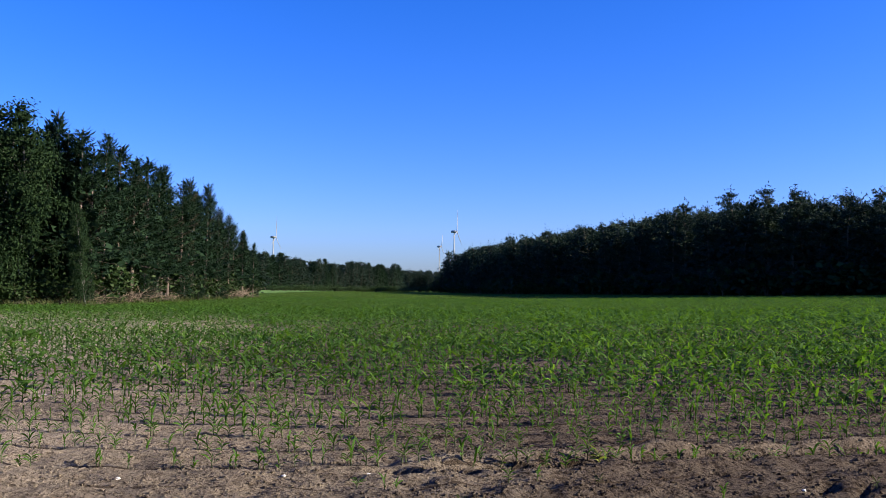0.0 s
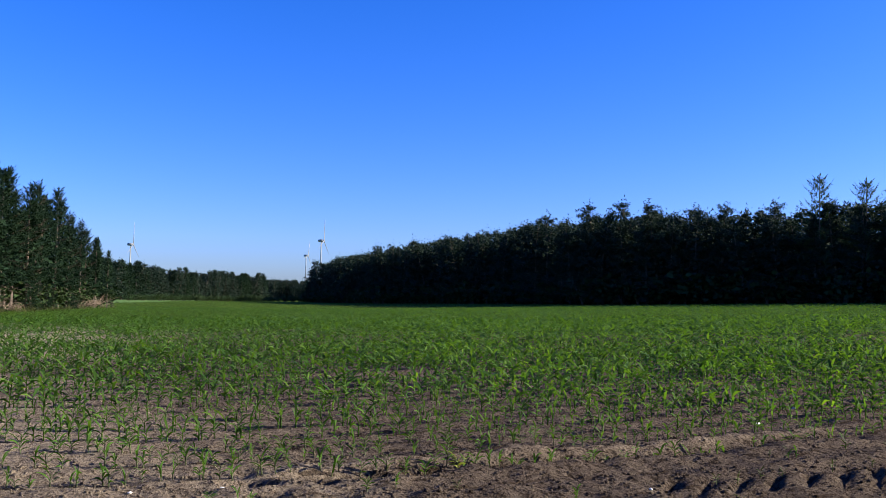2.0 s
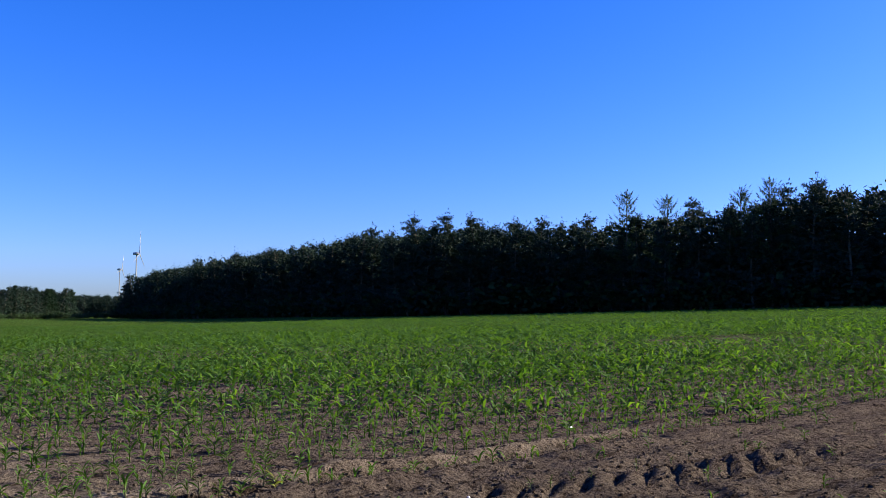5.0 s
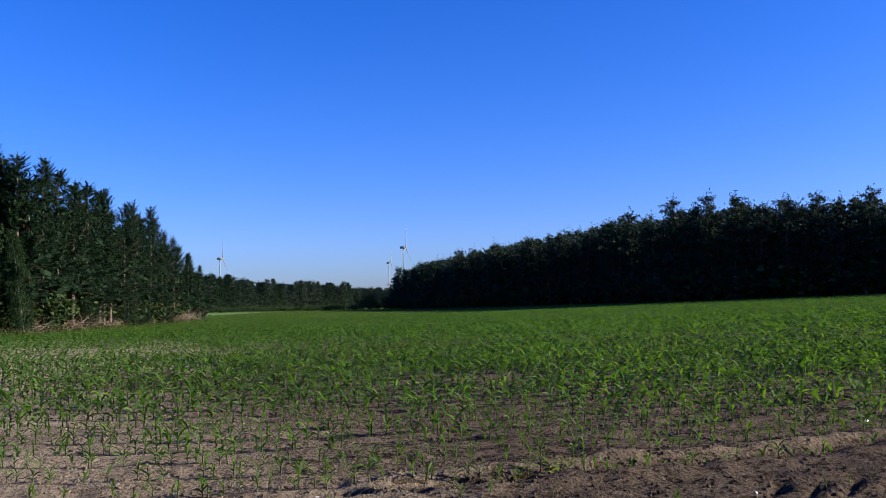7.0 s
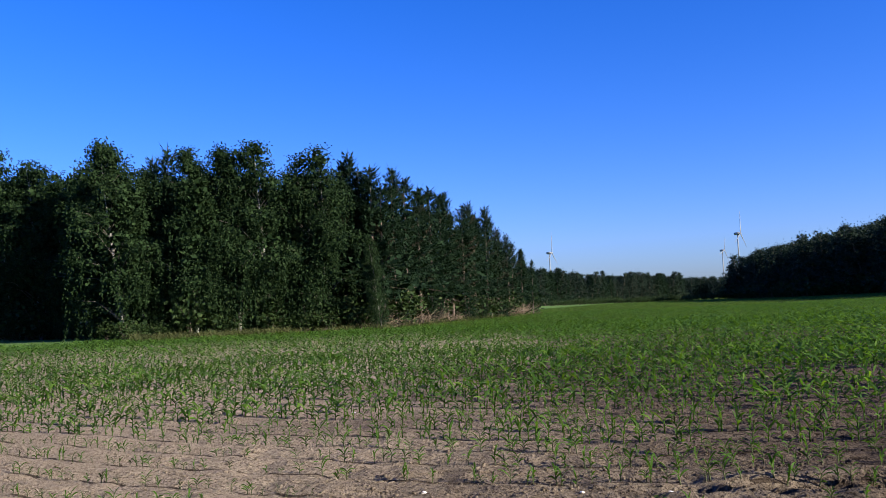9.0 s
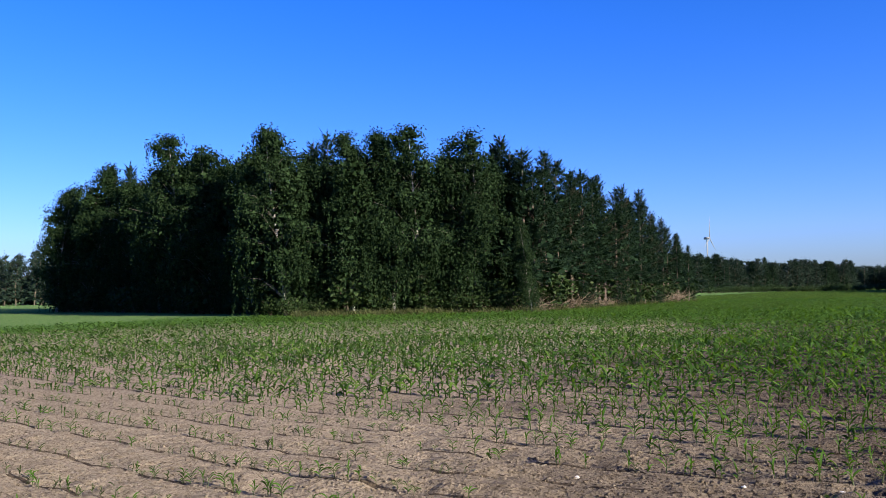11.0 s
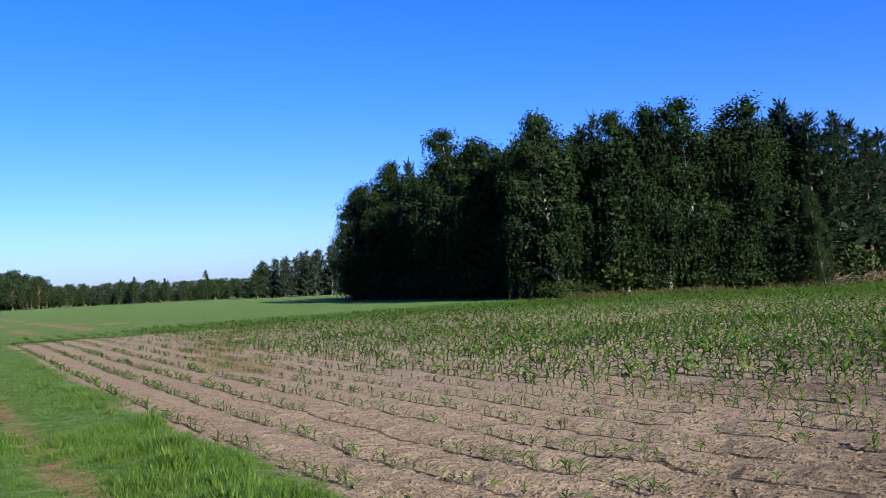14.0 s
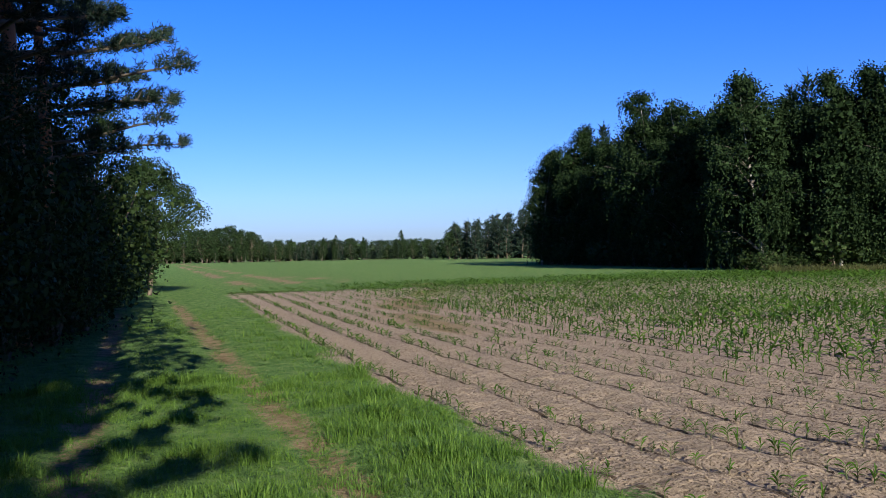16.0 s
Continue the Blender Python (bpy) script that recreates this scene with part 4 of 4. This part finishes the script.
# unseen bushes, added to thicken the shade over the track
for k in range(16):
    x = 2.5 + 34 * (k + random.random()) / 16
    place("bush", random.choice(SHRUBS), x, belt_y(x) - random.uniform(0.3, 1.5), random.uniform(3.0, 4.6), "dark bush under the trees beside the track", "bush", "bushes beside the track", wide=0.9)
for k in range(52):
    x = -62 + 51 * (k + random.random()) / 52
    place("bush", random.choice(FINE_SHRUBS if x > -19 else NEAR_SHRUBS if x > -36 else SHRUBS), x, belt_y(x) + random.uniform(-2.0, 0.4 if x < -15 else -0.3), random.uniform(2.0, 4.2), "dark bush under the trees beside the track", "bush", "bushes beside the track", wide=0.9)


# ---- wind turbines ----
def turbine(a, d, hub, blade, phase, face):
    x, y = at(a, d)
    ob = new("wind_turbine")
    ob.matrix_world = pose(x, y, ground_z(x, y) - 2, 0, 0, face)
    part("tower", Bag().add(*tube([(0, 0, 0), (0, 0, hub * 0.5), (0, 0, hub)], [1.6, 1.35, 0.95], 16)).mesh("tower", M_TURBINE, True), ob)
    part("nacelle", Bag().add(*tube([(0, 6, hub + 1), (0, 5.8, hub + 1), (0, 0, hub + 1.2), (0, -4, hub + 1), (0, -4.2, hub + 1)], [0.1, 2.2, 2.7, 2.0, 0.1], 10)).mesh("nacelle", M_TURBINE, True), ob)
    hub_part = part("hub", Bag().add(*tube([(0, -4, hub + 1), (0, -5.5, hub + 1), (0, -7, hub + 1)], [2.0, 1.8, 0.2], 10)).mesh("hub", M_TURBINE, True), ob)
    for k in range(3):
        w = radians(phase + 120 * k)
        d3 = np.array([math.sin(w), 0, math.cos(w)])
        s3 = np.array([math.cos(w), 0, -math.sin(w)])
        c = np.array([0, -5.4, hub + 1.0])
        bag = Bag()
        rings = []
        for u, ch in ((0.0, 1.4), (0.08, 1.5), (0.2, 2.6), (0.5, 1.8), (0.8, 1.1), (1.0, 0.3)):
            q = c + d3 * blade * u
            th = 0.9 * (1 - 0.8 * u)
            rings.append([q + s3 * ch * 0.65, q + np.array([0, th, 0]), q - s3 * ch * 0.35, q - np.array([0, th, 0])])
        v = np.array(rings).reshape(-1, 3)
        bag.add(v, [(4 * r + i, 4 * r + (i + 1) % 4, 4 * r + 4 + (i + 1) % 4, 4 * r + 4 + i) for r in range(5) for i in range(4)])
        part("blade", bag.mesh("blade", M_TURBINE, True), hub_part)
    tagged(ob, "pale grey three-bladed wind turbine far behind the woods", "wind turbine", "wind turbines")


turbine(11.27, 1750, 100, 42, 2, 84)
turbine(-0.69, 1650, 112, 42, 4, 73)
turbine(0.28, 2200, 110, 38, 14, 70)


# ---- maize ----
def maize_template(seed, n_leaf, seg, weak=False, slim=1.0):
    """Stalk and arching leaves of a young plant one unit high, each piece as (v, f)."""
    g = np.random.default_rng(seed)
    stalk = tube([(0, 0, -0.04), (0.01, 0, 0.25), (0, 0.01, 0.55)], [0.035, 0.03, 0.015], 4 if seg > 2 else 3)
    blades = []
    w0 = g.random() * 6.28
    for k in range(n_leaf):
        w = w0 + np.pi * k + g.normal() * 0.35
        z0 = 0.12 + 0.42 * k / max(1, n_leaf - 1)
        L = g.uniform(0.46, 0.68) * (0.75 if k == 0 else 1.0)
        up = 0.88 + 0.5 * k / n_leaf + g.normal() * 0.12 - (0.2 if weak else 0)
        d = np.array([np.cos(w), np.sin(w), 0])
        roll = g.uniform(0.3, 1.1) * g.choice((-1, 1))
        side = np.array([-np.sin(w) * np.cos(roll), np.cos(w) * np.cos(roll), np.sin(roll)])
        s = np.linspace(0, 1, seg + 1)
        mid = np.outer(L * (0.66 * s + 0.2 * s * s), d) + np.outer(L * (up * s - (0.45 + 0.45 * g.random()) * s * s), (0, 0, 1)) + (0, 0, z0)
        wid = slim * (0.064 * np.sin(np.pi * (0.18 + 0.8 * s)) + 0.003)[:, None] * (0.75 if weak else 1.0)
        a, b = mid + side * wid + np.array([0, 0, 0.012]), mid - side * wid + np.array([0, 0, 0.012])
        v = np.stack([a, b], 1).reshape(-1, 3)
        blades.append((v, [(2 * i, 2 * i + 1, 2 * i + 3, 2 * i + 2) for i in range(seg)]))
    return stalk, blades


def scatter(templates, pos, size, turn, pick):
    """One mesh's worth of quads: every template at the places that picked it."""
    bag = Bag()
    for k, (v, f) in enumerate(templates):
        m = pick == k
        if not m.any():
            continue
        c, s = np.cos(turn[m]), np.sin(turn[m])
        x = (v[None, :, 0] * c[:, None] - v[None, :, 1] * s[:, None]) * size[m][:, None] + pos[m][:, None, 0]
        y = (v[None, :, 0] * s[:, None] + v[None, :, 1] * c[:, None]) * size[m][:, None] + pos[m][:, None, 1]
        z = v[None, :, 2] * size[m][:, None] + pos[m][:, None, 2]
        f2 = np.asarray(f)[None] + (np.arange(m.sum()) * len(v))[:, None, None]
        bag.add(np.stack([x, y, z], -1), f2)
    return bag


def joined(pieces):
    b = Bag()
    for v, f in pieces:
        b.add(v, f)
    return np.concatenate(b.v), np.concatenate(b.f)


def field_rows(r0, r1, row_step, gap):
    """Drilled places in a fan of the field between two distances."""
    out = []
    kmax = int((r1 + 40) / ROW_GAP)
    for k in range(-1, kmax, row_step):
        x = np.arange(-r1, r1, gap) + rng.random() * gap
        x = x + rng.normal(size=len(x)) * gap * 0.3
        y = ROW_0 + ROW_GAP * k + bend(x) + rng.normal(size=len(x)) * 0.025
        out.append(np.stack([x, y], -1))
    p = np.concatenate(out)
    r = np.hypot(p[:, 0], p[:, 1])
    az = np.degrees(np.arctan2(-p[:, 0], p[:, 1]))
    p = p[(r >= r0) & (r < r1) & (az > -54) & (az < 84)]
    return p


def in_crop(p):
    """Inside the field: off the woods, the track and the copse."""
    az = np.degrees(np.arctan2(-p[:, 0], p[:, 1]))
    r = np.hypot(p[:, 0], p[:, 1])
    copse = (az > 12) & (az < 54) & (r > np.interp(az, COPSE_AZ, COPSE_D) - 6)
    wood = p[:, 0] > np.interp(-p[:, 1], [-325, -234, -186, -143, -109, -86, -60, -30], [-2, 20, 37, 47, 71, 90, 114, 140]) - 4
    side = p[:, 1] < 12.0 - 0.222 * (p[:, 0] + 38)
    return ~(copse | wood | (side & (p[:, 0] < -38)))


def vigour(p):
    """Height of the plants in metres, and the chance that one stands there."""
    x, y = p[:, 0], p[:, 1]
    v = y - bend(x)
    j = smooth_noise(x / 2.2 + 3, y / 1.5)
    h = 0.19 + (0.055 + 0.055 / (1 + np.exp(-x / 3))) * np.clip((v - 6.5) / 8, 0, 1) + 0.09 * (j - 0.5)
    h = np.where((x < -4) & (v < 8.5), 0.135 + 0.06 * (j - 0.5), h)
    h = np.where((x >= -4) & (v < 7.5), 0.135 + 0.06 * (j - 0.5), h)
    chance = 0.74 + 0.2 / (1 + np.exp(-(x - 1) / 2)) + 0.5 * np.clip((v - 7) / 10, 0, 1) + 0.6 * (smooth_noise(x / 1.1, y / 1.1 + 40) - 0.5)
    chance = np.where((x < -4) & (v < 8.5), 0.8 + 0.9 * (smooth_noise(x / 0.8, y / 0.8 + 40) - 0.55), chance)
    chance = np.where((v < 7.5) & (x > -3.5), 0.14, chance)
    chance = np.where(x < -42, 0.0, chance)
    bare = (((x - 1.6) / 1.6) ** 2 + ((y - 17.6) / 0.8) ** 2 < 1) | (((x - 23.5 - 0.9 * (y - 29)) / 4.5) ** 2 + ((y - 29.5) / 2.6) ** 2 < 1)
    return np.clip(h, 0.08, 0.5), np.where(bare, 0.02, chance)


def is_single(p):
    """The stretch of the rows nearest to the track, whose plants are built one by one."""
    v = p[:, 1] - bend(p[:, 0])
    return (p[:, 0] > -7.2) & (p[:, 0] < 3.6) & (v < 9.4)


NEAR = [maize_template(200 + k, 5 + k % 3, 4, False, 0.72) for k in range(6)]
NEAR_MESH = []
for stalk, blades in NEAR:
    NEAR_MESH.append((Bag().add(*stalk).mesh("stalk", M_STALK, True), [Bag().add(*b).mesh("leaf", M_MAIZE, True) for b in blades], [Bag().add(*b).mesh("leaf", M_WEAK, True) for b in blades]))

singles = 0
for r0, r1, step, gap, seg, wide in ((4.5, 13, 1, 0.12, 3, 1.0), (13, 30, 1, 0.125, 2, 1.3), (30, 60, 1, 0.19, 2, 1.7), (60, 120, 1, 0.42, 1, 2.6), (120, 330, 4, 1.4, 1, 4.5)):
    p = field_rows(r0, r1, step, gap)
    p = p[in_crop(p)]
    h, chance = vigour(p)
    keep = rng.random(len(p)) < chance
    p, h = p[keep], h[keep] * rng.uniform(0.7, 1.25, keep.sum())
    pos = np.column_stack([p, lift(p[:, 0], p[:, 1])])
    if r1 <= 30:
        pos[:, 2] += relief(p[:, 0], p[:, 1], np.full(len(p), 0.05))
    turn, pick = rng.random(len(p)) * 6.28, rng.integers(0, 6, len(p))
    if r0 < 10:
        one = is_single(p)
        for q, s, w, k in zip(pos[one], h[one], turn[one], pick[one]):
            weak = s < 0.13
            ob = new("maize_plant")
            ob.empty_display_size = 0.05
            ob.matrix_world = pose(q[0], q[1], q[2], rng.normal() * 5, rng.normal() * 5, math.degrees(w)) @ Matrix.Diagonal((0.88 * s, 0.88 * s, 0.95 * s, 1))
            part("stalk", NEAR_MESH[k][0], ob)
            for me in NEAR_MESH[k][2 if weak else 1]:
                part("leaf", me, ob)
            tagged(ob, "weak young maize plant with thin leaves in dry soil" if weak else "young green maize plant growing in a drilled row", "maize plant", "maize plants of the near rows")
            singles += 1
        pos, h, turn, pick = pos[~one], h[~one], turn[~one], pick[~one]
    kinds = [joined(maize_template(300 + k, 5 if r1 <= 30 else 4, seg, False, 0.78 if r1 < 20 else 1.0)[1] + ([maize_template(300 + k, 4, seg)[0]] if r1 <= 30 else [])) for k in range(6)]
    kinds = [(v * (wide, wide, 1.0), f) for v, f in kinds]
    weak = h < 0.13
    for m, mat, text in ((~weak, M_MAIZE, "rows of young green maize across the field"), (weak, M_WEAK, "thin weak maize seedlings in dry rows")):
        if m.any():
            bag = scatter(kinds, pos[m], h[m] * (1 if r1 < 130 else 0.75), turn[m], pick[m])
            tagged(new("maize_rows", bag.mesh("maize_rows", mat)), text, "maize", kind="stuff")
print("single maize plants", singles)


# ---- grass ----
def tuft(seed, n=9, tall=1.0, spread=1.1):
    g = np.random.default_rng(seed)
    b = Bag()
    for k in range(n):
        w = g.random() * 6.28
        d = np.array([np.cos(w), np.sin(w), 0])
        side = np.array([-np.sin(w), np.cos(w), 0]) * g.uniform(0.012, 0.02)
        o = d * g.random() * 0.25
        L, out = tall * g.uniform(0.3, 1.0), g.uniform(0.15, spread)
        m, t = o + d * out * 0.35 * L + (0, 0, 0.62 * L), o + d * out * L + (0, 0, L * (1 - 0.35 * out))
        b.add([o - side, o + side, m + side * 0.8, m - side * 0.8], [(0, 1, 2, 3)])
        b.add([m - side * 0.8, m + side * 0.8, t + side * 0.1, t - side * 0.1], [(0, 1, 2, 3)])
    return np.concatenate(b.v), np.concatenate(b.f)


TUFTS = [tuft(400 + k) for k in range(6)]
FAR_TUFTS = []
for k in range(6):
    v, f = tuft(420 + k, 6)
    v = v.reshape(-1, 8, 3)[:, [0, 1, 6, 7]].reshape(-1, 3)
    FAR_TUFTS.append((v, np.arange(len(v)).reshape(-1, 4)))


def grass_strip(r0, r1, count, wide):
    u = rng.random((count, 2))
    r = np.sqrt(r0 ** 2 + (r1 ** 2 - r0 ** 2) * u[:, 0])
    a = np.radians(50 + 42 * u[:, 1])
    x, y = -np.sin(a) * r, np.cos(a) * r
    v = y - bend(x)
    edge = FIELD_EDGE + 0.45 * (smooth_noise(x / 0.8, y / 0.8) - 0.5)
    rut = np.zeros(count)
    for w0 in (0.72, 2.59):
        rut = np.maximum(rut, np.exp(-((y - track_line(x, w0)) / 0.3) ** 2) * (0.45 + 0.55 * (smooth_noise(x / 0.9, y / 0.5) > 0.3)))
    ok = (v < edge) & (y > -2.1 + 0.222 * (-x - 7)) & (rng.random(count) > 0.6 * rut)
    x, y, v = x[ok], y[ok], v[ok]
    near_edge = np.exp(-((v - 3.1) / 0.7) ** 2)
    h = (0.034 + 0.07 * near_edge * np.clip(2.4 * smooth_noise(x / 0.6, y / 0.6 + 3) - 0.75, 0, 1.2) + 0.16 * smooth_noise(x / 0.4 + 9, y / 0.4) ** 4 + 0.05 * smooth_noise(x / 1.7, y / 1.1 + 31) ** 2) * rng.uniform(0.6, 1.4, len(x))
    pos = np.column_stack([x, y, lift(x, y) + relief(x, y, np.full(len(x), 0.05)) - 0.01])
    tp = [(t[0] * (wide, wide, 1), t[1]) for t in (TUFTS if r0 < 10 else FAR_TUFTS)]
    bag = scatter(tp, pos, h, rng.random(len(x)) * 6.28, rng.integers(0, 6, len(x)))
    tagged(new("grass", bag.mesh("grass", M_GRASS)), "green grass along the farm track verge", "grass", kind="stuff")


grass_strip(4.5, 12, 20000, 1.25)
grass_strip(12, 28, 14000, 2.0)
grass_strip(28, 75, 5500, 2.8)

# tall pale grass at the foot of the copse
m = 700
a = np.where(rng.random(m) < 0.7, rng.uniform(28.5, 38.5, m), rng.uniform(12, 29, m))
r = np.interp(a, COPSE_AZ, COPSE_D) - rng.uniform(0.3, 5.5, m)
pos = np.column_stack([-r * np.sin(np.radians(a)), r * np.cos(np.radians(a)), np.zeros(m)])
bag = scatter([(t[0] * (1.6, 1.6, 1), t[1]) for t in TUFTS], pos, rng.uniform(0.35, 0.8, m), rng.random(m) * 6.28, rng.integers(0, 6, m))
tagged(new("dry_grass", bag.mesh("dry_grass", M_HAY)), "tall yellowish dry grass at the foot of the copse", "grass", kind="stuff")


# ---- dead wood at the foot of the copse ----
def brush_pile(a, d, size):
    x, y = at(a, d)
    b = Bag()
    for k in range(70):
        w, e = rng.random() * 6.28, rng.uniform(-0.1, 0.9)
        s = np.array([rng.normal() * 0.5, rng.normal() * 0.5, 0.05 + 0.5 * rng.random()]) * size
        t = s + np.array([np.cos(w), np.sin(w), e * 0.7]) * size * rng.uniform(0.5, 1.3)
        t[2] = max(0.03, t[2])
        b.add(*tube([s, (s + t) / 2 + rng.normal(size=3) * 0.08, t], [0.022, 0.016, 0.006], 3))
    ob = new("brushwood", b.mesh("brushwood", M_BRUSH))
    ob.location = (x, y, 0)
    tagged(ob, "heap of dead pale branches under the spruces", "brushwood", "brushwood piles", "stuff")


for a, s in ((25.9, 1.2), (22.6, 1.1), (20.9, 1.0), (19.7, 1.5), (19.2, 1.2), (17.6, 0.9), (14.0, 1.7), (13.3, 1.5), (24.2, 0.8)):
    brush_pile(a, float(np.interp(a, COPSE_AZ, COPSE_D)) + 1.3, s)


# ---- loose clods on the crumbly ground ----
def clod_shape(seed):
    g = np.random.default_rng(seed)
    v = np.array([(x, y, z) for z in (-0.6, 0.8) for y in (-1, 1) for x in (-1, 1)], float)
    v = v * g.uniform(0.55, 1.1, (8, 3))
    return v, np.array([(0, 1, 5, 4), (1, 3, 7, 5), (3, 2, 6, 7), (2, 0, 4, 6), (4, 5, 7, 6)])


def scatter_clods(count, r0, r1, small, large):
    u = rng.random((count, 2))
    r = np.exp(np.log(r0) + np.log(r1 / r0) * u[:, 0])
    a = np.radians(-49 + 125 * u[:, 1])
    x, y = -np.sin(a) * r, np.cos(a) * r
    v = y - bend(x)
    share = 0.35 + 0.65 / (1 + np.exp(-(x + 2.5) / 1.5)) * (0.35 + 0.65 * (v < 9))
    ok = (v > FIELD_EDGE + 0.15) & (rng.random(count) < share * (0.35 + 1.1 * smooth_noise(x / 0.7, y / 0.7 + 20)))
    x, y = x[ok], y[ok]
    size = small + (large - small) * rng.random(len(x)) ** 3
    pos = np.column_stack([x, y, lift(x, y) + relief(x, y, np.full(len(x), 0.05)) + 0.05 * size])
    bag = scatter([clod_shape(600 + k) for k in range(8)], pos, size, rng.random(len(x)) * 6.28, rng.integers(0, 8, len(x)))
    me = bag.mesh("soil_clods", M_EARTH)
    co = np.concatenate(bag.v)
    lay = me.attributes.new("damp_shade", "FLOAT", "POINT")
    # clods take the same damp and backlit darkening by colour
    lay.data.foreach_set("value", np.clip((co[:, 0] + 3.6) / 5.0, 0, 1))
    tagged(new("soil_clods", me), "crumbly brown clods lying on the field soil", "soil", kind="stuff")


scatter_clods(30000, 5.5, 16, 0.004, 0.018)


# ---- stones and a weed on the field ----
def pebble(x, y, s):
    bm = bmesh.new()
    bmesh.ops.create_icosphere(bm, subdivisions=2, radius=s)
    for v in bm.verts:
        v.co *= 0.8 + 0.4 * noise.noise(v.co * (1.3 / s) + Vector((x, y, 0)))
        v.co.z *= 0.6
    me = bpy.data.meshes.new("stone")
    bm.to_mesh(me)
    bm.free()
    me.materials.append(M_STONE)
    ob = new("stone", me)
    z = ground_z(x, y) + float(relief(np.array([x]), np.array([y]), np.array([0.05]))[0])
    ob.location = (x, y, z + 0.2 * s)
    tagged(ob, "pale flint lying on the field soil", "stone", "stones on the field")


for x, y, s in ((-5.65, 12.27, 0.05), (-0.6, 7.3, 0.04), (5.9, 10.6, 0.04), (-1.3, 7.2, 0.025), (7.2, 11.9, 0.045), (-2.6, 7.0, 0.025), (2.9, 6.9, 0.02), (5.2, 6.6, 0.025)):
    pebble(x, y, s)

ob = new("weed")
ob.matrix_world = pose(1.45, 7.93, 0.02, 0, 0, 40) @ Matrix.Diagonal((0.2, 0.2, 0.2, 1))
for v, f in maize_template(77, 8, 4)[1]:
    part("leaf", Bag().add(v * (1, 1, 0.9), f).mesh("leaf", M_WEED, True), ob)
tagged(ob, "yellow-green weed growing on the tyre track", "weed")

print("triangles", sum(2 * len(o.data.polygons) for o in scene.objects if o.type == "MESH"))
